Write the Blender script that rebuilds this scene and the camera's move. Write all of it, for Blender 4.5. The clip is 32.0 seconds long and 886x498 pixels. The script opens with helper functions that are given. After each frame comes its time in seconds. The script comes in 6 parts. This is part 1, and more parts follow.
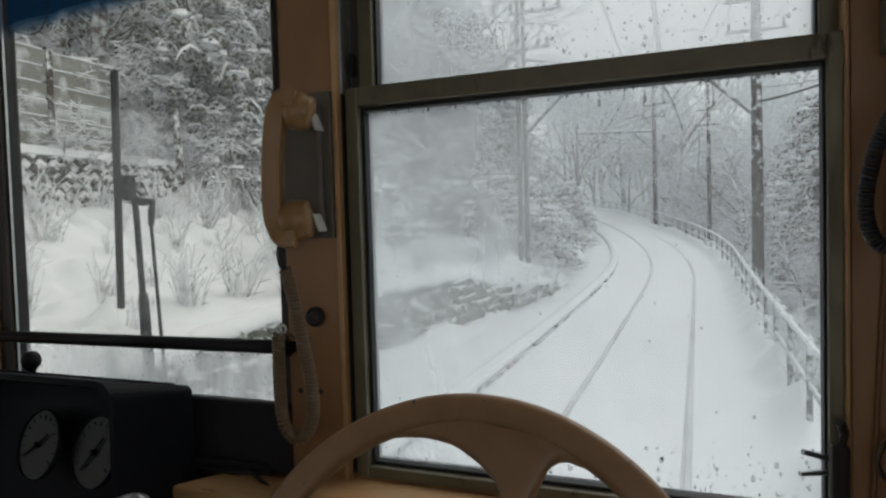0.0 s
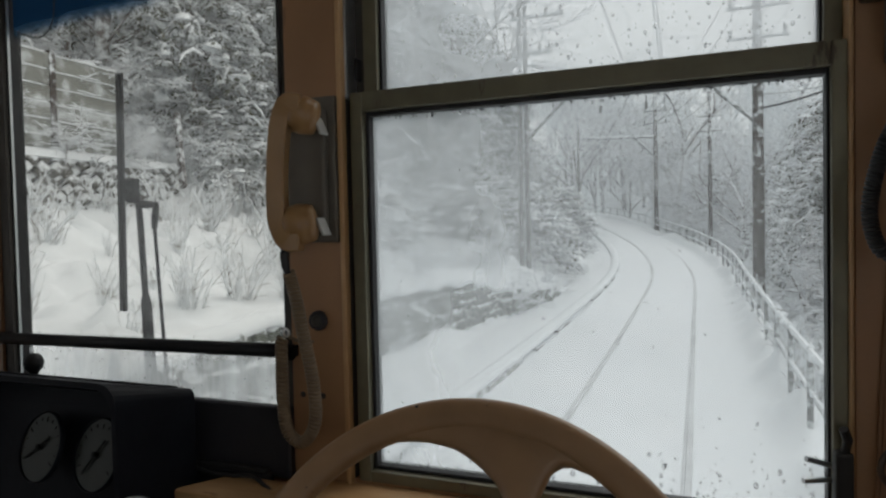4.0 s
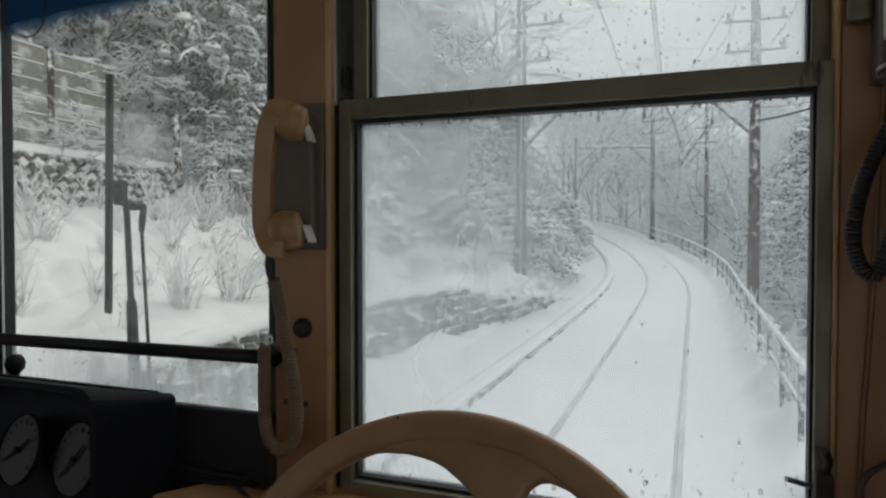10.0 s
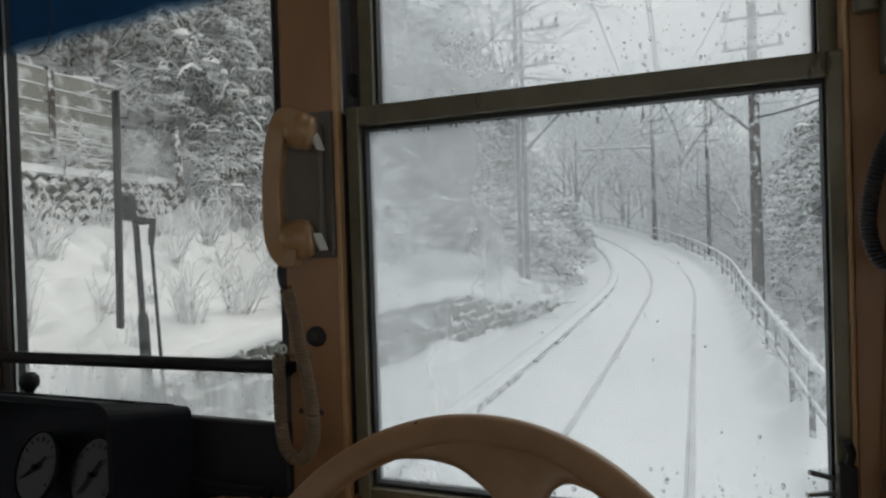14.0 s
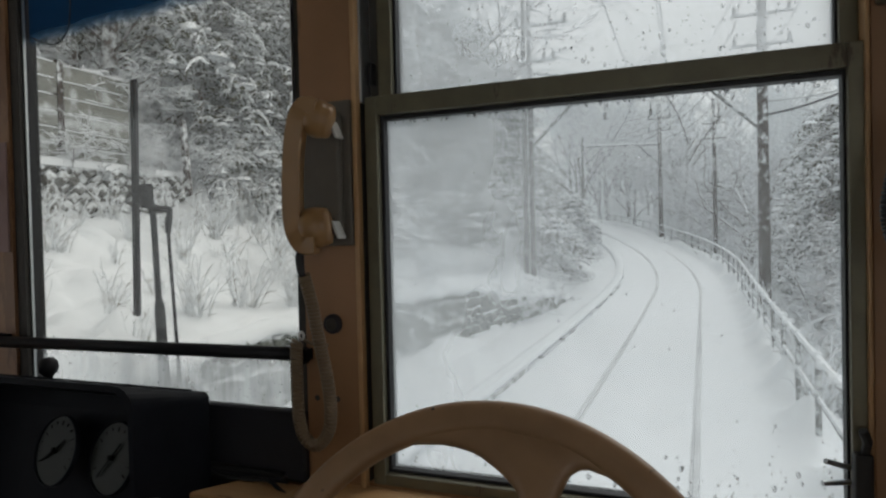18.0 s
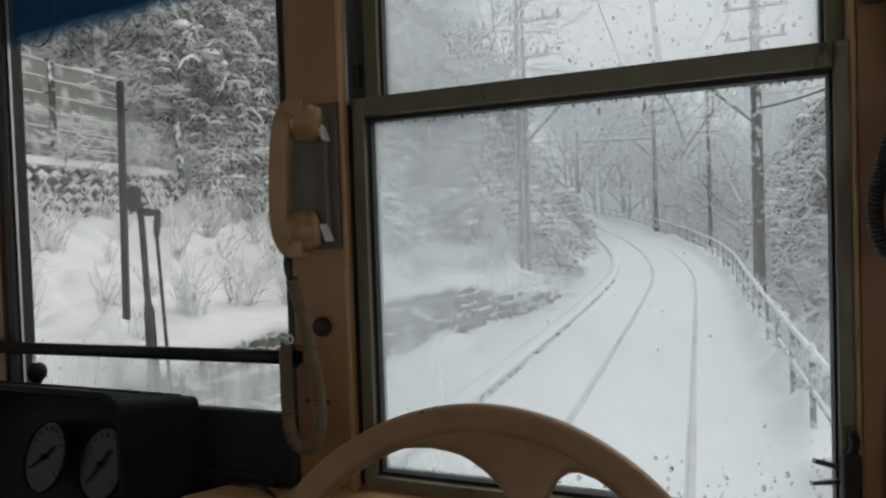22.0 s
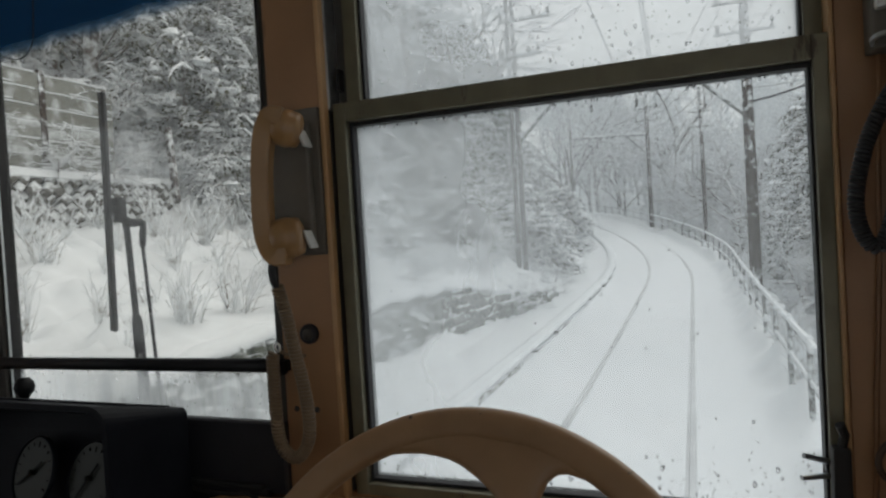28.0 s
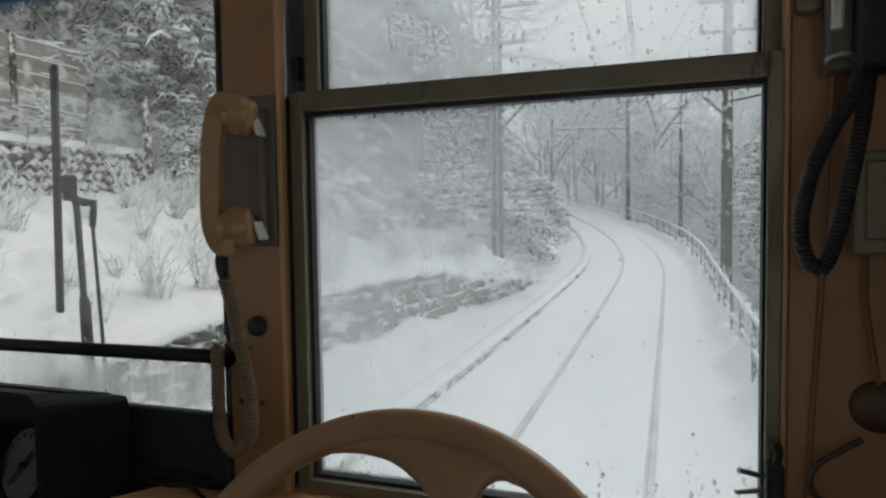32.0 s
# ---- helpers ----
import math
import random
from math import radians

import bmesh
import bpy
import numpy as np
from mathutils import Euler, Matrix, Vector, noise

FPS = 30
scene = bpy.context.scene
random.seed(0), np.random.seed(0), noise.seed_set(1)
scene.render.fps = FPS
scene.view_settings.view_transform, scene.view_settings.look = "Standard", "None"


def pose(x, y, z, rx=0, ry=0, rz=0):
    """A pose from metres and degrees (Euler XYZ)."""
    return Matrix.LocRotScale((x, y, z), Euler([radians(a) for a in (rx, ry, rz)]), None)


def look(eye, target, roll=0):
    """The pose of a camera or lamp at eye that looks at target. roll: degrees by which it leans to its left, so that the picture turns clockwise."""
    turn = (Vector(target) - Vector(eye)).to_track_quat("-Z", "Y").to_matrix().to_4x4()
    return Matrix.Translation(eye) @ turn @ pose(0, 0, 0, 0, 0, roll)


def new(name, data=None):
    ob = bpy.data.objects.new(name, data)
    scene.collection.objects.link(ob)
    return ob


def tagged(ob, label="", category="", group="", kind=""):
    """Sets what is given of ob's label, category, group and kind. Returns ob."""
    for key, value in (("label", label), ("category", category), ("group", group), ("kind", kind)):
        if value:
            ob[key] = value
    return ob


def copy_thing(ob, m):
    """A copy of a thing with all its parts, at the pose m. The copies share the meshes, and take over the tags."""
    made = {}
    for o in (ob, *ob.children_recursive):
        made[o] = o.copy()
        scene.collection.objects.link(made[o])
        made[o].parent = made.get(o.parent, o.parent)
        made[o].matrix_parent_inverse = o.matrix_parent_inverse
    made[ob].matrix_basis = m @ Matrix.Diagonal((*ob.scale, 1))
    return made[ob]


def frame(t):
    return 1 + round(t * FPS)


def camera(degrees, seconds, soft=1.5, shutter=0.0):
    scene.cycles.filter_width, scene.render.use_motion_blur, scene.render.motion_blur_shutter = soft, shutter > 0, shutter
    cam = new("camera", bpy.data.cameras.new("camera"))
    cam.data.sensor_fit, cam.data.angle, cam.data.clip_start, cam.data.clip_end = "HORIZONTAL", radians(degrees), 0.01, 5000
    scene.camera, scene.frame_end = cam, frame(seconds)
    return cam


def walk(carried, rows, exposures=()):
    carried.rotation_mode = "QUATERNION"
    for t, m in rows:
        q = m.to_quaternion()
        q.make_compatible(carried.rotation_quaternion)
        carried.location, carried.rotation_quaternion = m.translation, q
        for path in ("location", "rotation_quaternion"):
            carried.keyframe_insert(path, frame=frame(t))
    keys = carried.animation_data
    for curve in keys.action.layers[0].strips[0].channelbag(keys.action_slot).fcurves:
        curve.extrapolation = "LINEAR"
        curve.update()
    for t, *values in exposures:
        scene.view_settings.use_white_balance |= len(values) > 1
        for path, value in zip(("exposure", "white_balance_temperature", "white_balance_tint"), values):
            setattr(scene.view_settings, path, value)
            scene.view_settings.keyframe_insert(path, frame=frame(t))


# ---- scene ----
cam = camera(69.0, 32.0, soft=2.3)

# seconds, x, y, z, tilt, roll, yaw
PATH = [
    (0, 0.002, 0.001, 2.358, 87.88, 1.62, 21.11), (0.5, 0.000, -0.001, 2.355, 88.06, 1.65, 21.00), (1, -0.001, -0.001, 2.357, 87.98, 1.79, 21.04),
    (1.5, 0.000, -0.001, 2.357, 88.07, 1.80, 21.13), (2, -0.001, -0.001, 2.358, 88.03, 1.81, 20.98), (2.5, 0.002, 0.001, 2.358, 88.12, 1.63, 21.11),
    (4.5, -0.002, -0.002, 2.358, 88.30, 1.20, 21.13), (5, -0.002, -0.001, 2.358, 88.34, 1.08, 21.11), (5.5, -0.001, -0.001, 2.356, 88.51, 0.82, 21.11),
    (6, -0.001, -0.001, 2.357, 88.46, 0.72, 21.10), (6.5, 0.002, 0.000, 2.354, 88.67, 0.46, 21.17), (7, 0.002, 0.000, 2.358, 88.53, 0.57, 21.02),
    (7.5, 0.004, 0.001, 2.358, 88.67, 0.54, 20.95), (8, 0.006, 0.003, 2.361, 88.52, 0.43, 20.87), (8.5, 0.009, 0.006, 2.365, 88.40, 0.31, 20.90),
    (9, 0.009, 0.006, 2.365, 88.47, 0.01, 20.86), (9.5, 0.009, 0.007, 2.363, 88.71, -0.10, 20.85), (10, 0.010, 0.007, 2.365, 88.73, 0.00, 20.85),
    (10.5, 0.008, 0.007, 2.363, 88.86, 0.07, 21.01), (11, 0.006, 0.003, 2.362, 88.94, -0.12, 20.95), (11.5, 0.005, 0.003, 2.361, 89.20, 0.12, 21.01),
    (12, 0.003, 0.001, 2.363, 89.44, 0.98, 21.11), (12.5, -0.000, -0.001, 2.359, 89.60, 1.18, 21.23), (13, -0.000, 0.000, 2.360, 89.55, 1.72, 21.37),
    (13.5, -0.005, -0.002, 2.359, 89.51, 1.77, 21.23), (14, -0.001, 0.003, 2.361, 89.35, 1.84, 21.08), (14.5, -0.001, 0.001, 2.364, 88.91, 2.06, 21.25),
    (16.5, -0.015, -0.010, 2.356, 88.90, 1.88, 21.55), (17, -0.014, -0.010, 2.351, 89.21, 1.53, 21.58), (17.5, -0.015, -0.010, 2.351, 89.12, 1.45, 21.52),
    (18, -0.014, -0.009, 2.352, 88.99, 1.37, 21.55), (18.5, -0.013, -0.009, 2.352, 88.98, 1.31, 21.45), (19, -0.011, -0.008, 2.351, 89.03, 1.08, 21.51),
    (19.5, -0.013, -0.008, 2.353, 89.01, 1.02, 21.37), (20, -0.005, -0.002, 2.359, 88.73, 1.02, 21.26), (20.5, 0.001, 0.002, 2.358, 88.73, 1.08, 21.12),
    (21, -0.000, 0.002, 2.360, 88.54, 1.21, 21.01), (21.5, -0.001, 0.001, 2.362, 88.31, 1.66, 21.13), (22, -0.006, -0.002, 2.360, 88.61, 1.90, 21.16),
    (22.5, -0.007, -0.003, 2.358, 88.90, 2.09, 21.38), (23, -0.010, -0.006, 2.356, 89.15, 2.10, 21.45), (23.5, -0.011, -0.007, 2.356, 89.23, 2.30, 21.56),
    (24, -0.013, -0.008, 2.359, 89.14, 2.62, 21.58), (24.5, -0.013, -0.007, 2.358, 89.34, 2.89, 21.66), (26.5, -0.013, -0.007, 2.345, 89.61, 3.27, 21.91),
    (27, -0.006, -0.001, 2.347, 89.27, 2.93, 21.57), (27.5, 0.002, 0.005, 2.355, 88.93, 3.10, 21.24), (28, 0.007, 0.008, 2.362, 88.70, 3.43, 20.84),
    (28.5, 0.012, 0.013, 2.368, 88.69, 3.53, 20.51), (29, 0.013, 0.014, 2.369, 88.68, 2.32, 20.37), (29.5, 0.017, 0.017, 2.372, 88.46, 1.38, 20.44),
    (30, 0.020, 0.020, 2.373, 88.31, 1.04, 20.21), (30.5, 0.026, 0.025, 2.379, 87.91, 0.96, 19.76), (31, 0.030, 0.028, 2.378, 87.72, 0.88, 19.33),
    (31.5, 0.031, 0.031, 2.380, 87.38, 0.83, 19.07), (32, 0.034, 0.031, 2.380, 87.21, 0.79, 18.91),
]

walk(cam, [(t, pose(x, y, z, rx, ry, rz)) for t, x, y, z, rx, ry, rz in PATH], [(0.0, 0.28), (32.0, 0.28)])

# ---- world and light: an overcast snow day ----
world = bpy.data.worlds.new("overcast_sky")
scene.world = world
world.use_nodes = True
wn, wl = world.node_tree.nodes, world.node_tree.links
sky = wn.new("ShaderNodeTexSky")
sky.sky_type = "NISHITA"
sky.sun_disc = False
sky.sun_elevation, sky.sun_rotation = radians(48), radians(25)
sky.air_density, sky.dust_density, sky.ozone_density = 1.0, 4.0, 1.0
grey = wn.new("ShaderNodeHueSaturation")
grey.inputs["Saturation"].default_value = 0.12
cloud = wn.new("ShaderNodeMix")
cloud.data_type = "RGBA"
cloud.inputs[0].default_value = 0.75
cloud.inputs[7].default_value = (7.12, 7.27, 7.22, 1)
wl.new(sky.outputs[0], grey.inputs["Color"])
wl.new(grey.outputs[0], cloud.inputs[6])
wl.new(cloud.outputs[2], wn["Background"].inputs["Color"])
wn["Background"].inputs["Strength"].default_value = 0.105

sun_data = bpy.data.lights.new("sun", "SUN")
sun_data.energy, sun_data.angle, sun_data.color = 0.5, radians(40), (1.0, 0.98, 0.95)
sun = new("sun", sun_data)
sun.matrix_world = look((20, 45, 60), (0, 0, 0))


# ---- materials ----
def mat(name, colour, rough=0.6, metal=0.0, colour2=None, scale=20.0, bump=0.0, bump_scale=60.0, spec=0.5, stretch=(1, 1, 1), detail=6.0, lo=0.35, hi=0.65):
    """A surface of one or two colours mixed by grain and by broader stains, with fine relief."""
    m = bpy.data.materials.new(name)
    m.use_nodes = True
    n, l = m.node_tree.nodes, m.node_tree.links
    b = n["Principled BSDF"]
    b.inputs["Roughness"].default_value, b.inputs["Metallic"].default_value = rough, metal
    b.inputs["Specular IOR Level"].default_value = spec
    c2 = colour2 or tuple(c * 0.75 for c in colour)
    at = n.new("ShaderNodeTexCoord")
    mp = n.new("ShaderNodeMapping")
    mp.inputs["Scale"].default_value = stretch
    l.new(at.outputs["Object"], mp.inputs["Vector"])
    fine, broad = n.new("ShaderNodeTexNoise"), n.new("ShaderNodeTexNoise")
    fine.inputs["Scale"].default_value, broad.inputs["Scale"].default_value = scale, scale / 7
    fine.inputs["Detail"].default_value = detail
    for x in (fine, broad):
        l.new(mp.outputs[0], x.inputs["Vector"])
    both = n.new("ShaderNodeMath")
    both.operation = "MULTIPLY_ADD"
    both.inputs[1].default_value, both.inputs[2].default_value = 0.5, 0.0
    l.new(fine.outputs["Fac"], both.inputs[0])
    add = n.new("ShaderNodeMath")
    add.operation = "MULTIPLY_ADD"
    add.inputs[1].default_value = 0.5
    l.new(broad.outputs["Fac"], add.inputs[0])
    l.new(both.outputs[0], add.inputs[2])
    ramp = n.new("ShaderNodeValToRGB")
    ramp.color_ramp.elements[0].position, ramp.color_ramp.elements[1].position = lo, hi
    ramp.color_ramp.elements[0].color, ramp.color_ramp.elements[1].color = (*colour, 1), (*c2, 1)
    l.new(add.outputs[0], ramp.inputs[0])
    l.new(ramp.outputs[0], b.inputs["Base Color"])
    if bump:
        rel, bp = n.new("ShaderNodeTexNoise"), n.new("ShaderNodeBump")
        rel.inputs["Scale"].default_value = bump_scale
        l.new(mp.outputs[0], rel.inputs["Vector"])
        l.new(rel.outputs["Fac"], bp.inputs["Height"])
        bp.inputs["Strength"].default_value, bp.inputs["Distance"].default_value = bump, 0.01
        l.new(bp.outputs[0], b.inputs["Normal"])
    return m


def glass_mat(name, mist_left, mist_right, x0, x1, seed, wet_below=0.0, wet=0.0, milk=(0.63, 0.66, 0.675), clean=(0.95, 0.965, 0.965)):
    """Window glass with a film of condensation and painted air haze that thins out from x0 to x1, streaked and patchy.
    """
    m = bpy.data.materials.new(name)
    m.use_nodes = True
    n, l = m.node_tree.nodes, m.node_tree.links
    n.remove(n["Principled BSDF"])
    at = n.new("ShaderNodeNewGeometry")
    sep = n.new("ShaderNodeSeparateXYZ")
    l.new(at.outputs["Position"], sep.inputs[0])
    rng = n.new("ShaderNodeMapRange")
    rng.interpolation_type = "SMOOTHSTEP"
    for k, v in zip(("From Min", "From Max", "To Min", "To Max"), (x0, x1, mist_left, mist_right)):
        rng.inputs[k].default_value = v
    l.new(sep.outputs[0], rng.inputs["Value"])
    mp = n.new("ShaderNodeMapping")
    mp.inputs["Scale"].default_value, mp.inputs["Location"].default_value = (1, 1, 0.7), (seed, 0, 0)
    l.new(at.outputs["Position"], mp.inputs["Vector"])
    patch = n.new("ShaderNodeTexNoise")
    patch.inputs["Scale"].default_value, patch.inputs["Detail"].default_value = 3.4, 4.0
    l.new(mp.outputs[0], patch.inputs["Vector"])
    span = n.new("ShaderNodeMapRange")
    for k, v in zip(("From Min", "From Max", "To Min", "To Max"), (0.3, 0.7, 0.62, 1.30)):
        span.inputs[k].default_value = v
    l.new(patch.outputs["Fac"], span.inputs["Value"])
    mul = n.new("ShaderNodeMath")
    mul.operation, mul.use_clamp = "MULTIPLY", True
    low = n.new("ShaderNodeMapRange")
    for k, v in zip(("From Min", "From Max", "To Min", "To Max"), (wet_below - 0.02, wet_below + 0.02, wet, 0.0)):
        low.inputs[k].default_value = v
    l.new(sep.outputs[2], low.inputs["Value"])
    both = n.new("ShaderNodeMath")
    both.operation = "ADD"
    l.new(rng.outputs[0], both.inputs[0])
    runs, trail, run_span, wet_runs = n.new("ShaderNodeMapping"), n.new("ShaderNodeTexNoise"), n.new("ShaderNodeMapRange"), n.new("ShaderNodeMath")
    runs.inputs["Scale"].default_value = (1, 1, 0.16)
    l.new(at.outputs["Position"], runs.inputs["Vector"])
    trail.inputs["Scale"].default_value, trail.inputs["Detail"].default_value = 46.0, 5.0
    l.new(runs.outputs[0], trail.inputs["Vector"])
    for k, v in zip(("From Min", "From Max", "To Min", "To Max"), (0.34, 0.68, 0.60, 1.25)):
        run_span.inputs[k].default_value = v
    l.new(trail.outputs["Fac"], run_span.inputs["Value"])
    wet_runs.operation = "MULTIPLY"
    l.new(low.outputs[0], wet_runs.inputs[0])
    l.new(run_span.outputs[0], wet_runs.inputs[1])
    l.new(wet_runs.outputs[0], both.inputs[1])
    l.new(both.outputs[0], mul.inputs[0])
    l.new(span.outputs[0], mul.inputs[1])
    clear, film, gloss = n.new("ShaderNodeBsdfTransparent"), n.new("ShaderNodeBsdfTranslucent"), n.new("ShaderNodeBsdfGlossy")
    clear.inputs[0].default_value = (*clean, 1)
    film.inputs[0].default_value = (*milk, 1)
    gloss.inputs["Roughness"].default_value = 0.02
    a, b = n.new("ShaderNodeMixShader"), n.new("ShaderNodeMixShader")
    face, fr = n.new("ShaderNodeLayerWeight"), n.new("ShaderNodeMath")
    face.inputs["Blend"].default_value = 0.5
    sharp = n.new("ShaderNodeMath")
    sharp.operation = "POWER"
    sharp.inputs[1].default_value = 5.0
    l.new(face.outputs["Facing"], sharp.inputs[0])
    fr.operation = "MULTIPLY_ADD"
    fr.inputs[1].default_value, fr.inputs[2].default_value = 0.8, 0.025
    l.new(sharp.outputs[0], fr.inputs[0])
    l.new(mul.outputs[0], a.inputs[0])
    l.new(clear.outputs[0], a.inputs[1])
    l.new(film.outputs[0], a.inputs[2])
    l.new(fr.outputs[0], b.inputs[0])
    l.new(a.outputs[0], b.inputs[1])
    l.new(gloss.outputs[0], b.inputs[2])
    l.new(b.outputs[0], n["Material Output"].inputs["Surface"])
    return m


def frosted_mat(name, dark, share, scale, lying=0.22):
    """Bark or leaf with rime and snow lying on it in patches, more where the face looks up."""
    m = mat(name, dark, 0.9, 0, tuple(c * 1.6 for c in dark), 14, 0.3, 40)
    n, l = m.node_tree.nodes, m.node_tree.links
    b = n["Principled BSDF"]
    ramp = b.inputs["Base Color"].links[0].from_node
    geo, sep = n.new("ShaderNodeNewGeometry"), n.new("ShaderNodeSeparateXYZ")
    l.new(geo.outputs["Normal"], sep.inputs[0])
    no = n.new("ShaderNodeTexNoise")
    no.inputs["Scale"].default_value = scale
    l.new(geo.outputs["Position"], no.inputs["Vector"])
    add = n.new("ShaderNodeMath")
    add.operation = "MULTIPLY_ADD"
    add.inputs[1].default_value = lying
    l.new(sep.outputs[2], add.inputs[0])
    l.new(no.outputs["Fac"], add.inputs[2])
    rng = n.new("ShaderNodeMapRange")
    for k, v in zip(("From Min", "From Max", "To Min", "To Max"), (1.0 - share - 0.12, 1.0 - share + 0.12, 0.0, 1.0)):
        rng.inputs[k].default_value = v
    l.new(add.outputs[0], rng.inputs["Value"])
    mix = n.new("ShaderNodeMix")
    mix.data_type = "RGBA"
    l.new(rng.outputs[0], mix.inputs[0])
    l.new(ramp.outputs[0], mix.inputs[6])
    mix.inputs[7].default_value = (0.80, 0.83, 0.85, 1)
    l.new(mix.outputs[2], b.inputs["Base Color"])
    return m


def worn(m, colour, scale, share, stretch=(1, 1, 1), rough=0.7):
    """Chips, scuffs and grime of one colour over a material, in patches with ragged edges."""
    n, l = m.node_tree.nodes, m.node_tree.links
    b = n["Principled BSDF"]
    under = b.inputs["Base Color"].links[0].from_socket
    at, mp = n.new("ShaderNodeTexCoord"), n.new("ShaderNodeMapping")
    mp.inputs["Scale"].default_value = stretch
    l.new(at.outputs["Object"], mp.inputs["Vector"])
    fine = n.new("ShaderNodeTexNoise")
    fine.inputs["Scale"].default_value, fine.inputs["Detail"].default_value, fine.inputs["Roughness"].default_value = scale, 9.0, 0.72
    l.new(mp.outputs[0], fine.inputs["Vector"])
    rng = n.new("ShaderNodeMapRange")
    for k, v in zip(("From Min", "From Max", "To Min", "To Max"), (0.5 + share, 0.53 + share, 0.0, 1.0)):
        rng.inputs[k].default_value = v
    l.new(fine.outputs["Fac"], rng.inputs["Value"])
    mix, dull = n.new("ShaderNodeMix"), n.new("ShaderNodeMapRange")
    mix.data_type = "RGBA"
    l.new(rng.outputs[0], mix.inputs[0])
    l.new(under, mix.inputs[6])
    mix.inputs[7].default_value = (*colour, 1)
    l.new(mix.outputs[2], b.inputs["Base Color"])
    dull.inputs["To Min"].default_value, dull.inputs["To Max"].default_value = b.inputs["Roughness"].default_value, rough
    l.new(rng.outputs[0], dull.inputs["Value"])
    l.new(dull.outputs[0], b.inputs["Roughness"])
    return m


M_PAINT = mat("tan_cab_paint", (0.345, 0.186, 0.092), 0.45, 0, (0.255, 0.136, 0.067), 9, 0.05, 130)
# Paler tan for the lips: the light along these edges is painted in.
M_LIP = mat("lit_tan_edge", (0.50, 0.31, 0.15), 0.4, 0, (0.38, 0.22, 0.10), 30, 0.05, 130)
M_LEDGE = mat("varnished_wood_ledge", (0.50, 0.31, 0.15), 0.42, 0, (0.38, 0.215, 0.095), 14, 0.08, 60, stretch=(0.6, 4, 4))
M_ROOF = mat("cream_ceiling_paint", (0.58, 0.54, 0.45), 0.6, 0, (0.50, 0.46, 0.38), 8)
M_FLOOR = mat("worn_dark_floor", (0.06, 0.05, 0.045), 0.7, 0, (0.04, 0.035, 0.03), 30)
M_SASH = mat("olive_anodised_sash", (0.185, 0.172, 0.118), 0.42, 0.45, (0.130, 0.120, 0.084), 26, 0.06, 220)
M_ALU = mat("bare_aluminium", (0.55, 0.57, 0.58), 0.35, 0.9, (0.42, 0.44, 0.45), 60)
M_RUBBER = mat("black_rubber", (0.012, 0.012, 0.014), 0.6, 0, (0.02, 0.02, 0.022), 80)
M_GAP = mat("dark_window_track", (0.03, 0.027, 0.024), 0.7, 0, (0.05, 0.045, 0.04), 40)
M_BLACK = mat("black_enamel", (0.009, 0.0095, 0.011), 0.5, 0, (0.013, 0.0135, 0.0155), 40, 0.05, 300, 0.2)
M_HOOD = mat("matt_black_hood_paint", (0.0074, 0.0085, 0.0115), 0.5, 0, (0.0108, 0.0122, 0.0160), 30, 0.06, 260, 0.06)
M_RINGED = mat("black_coiled_sheath", (0.026, 0.027, 0.030), 0.55, 0, (0.018, 0.019, 0.021), 60)
M_PANEL = mat("dark_painted_panel", (0.032, 0.031, 0.032), 0.6, 0, (0.022, 0.022, 0.023), 20, 0.05, 200, 0.3)
M_SHELF = mat("scuffed_dark_panel", (0.031, 0.030, 0.035), 0.5, 0, (0.021, 0.0205, 0.025), 20, 0.06, 200, 0.35)
M_PHONE = mat("aged_cream_plastic", (0.31, 0.178, 0.074), 0.36, 0, (0.245, 0.135, 0.053), 18, 0.02, 100)
M_CORD = mat("aged_beige_cord", (0.172, 0.118, 0.068), 0.5, 0, (0.122, 0.083, 0.047), 60)
M_PLATE = mat("grey_cradle_plate", (0.13, 0.115, 0.095), 0.55, 0, (0.095, 0.085, 0.07), 30, 0.05, 200)
M_CLIP = mat("pale_metal_clip", (0.62, 0.62, 0.60), 0.35, 0.5, (0.5, 0.5, 0.48), 60)
M_WHEEL = mat("worn_tan_wheel_paint", (0.285, 0.168, 0.086), 0.40, 0, (0.205, 0.118, 0.059), 16, 0.12, 45)
M_BROWN = mat("dark_brown_fitting", (0.085, 0.052, 0.032), 0.5, 0, (0.058, 0.036, 0.023), 30)
# Dial white taken nearly to black: the shade inside the hood is in the colour.
M_DIAL = mat("aged_dial_shaded", (0.0150, 0.0180, 0.0145), 0.5, 0, (0.0095, 0.0125, 0.0095), 34, 0, 60, 0.2)
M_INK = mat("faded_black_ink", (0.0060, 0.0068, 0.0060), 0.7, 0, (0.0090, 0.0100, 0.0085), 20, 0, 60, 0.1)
M_PURPLE = mat("faded_notice_paper", (0.30, 0.20, 0.19), 0.7, 0, (0.24, 0.16, 0.15), 30)
M_SNOW = mat("fresh_snow", (0.84, 0.86, 0.88), 0.75, 0, (0.78, 0.81, 0.835), 1.1, 0.35, 5.0, 0.25)
M_STEEL = mat("slushy_rail_steel", (0.42, 0.43, 0.44), 0.6, 0.1, (0.72, 0.74, 0.76), 1.1, 0.1, 40)
M_KERB = frosted_mat("snow_dusted_concrete", (0.20, 0.20, 0.19), 0.46, 4.0)
M_CONC = mat("wet_concrete", (0.20, 0.20, 0.19), 0.85, 0, (0.13, 0.13, 0.125), 6, 0.4, 30)
M_STONE = frosted_mat("snowy_wall_stone", (0.085, 0.08, 0.07), 0.40, 7.0, 0.50)
M_MOSS = frosted_mat("mossy_bank_stone", (0.042, 0.047, 0.032), 0.30, 5.0, 0.40)
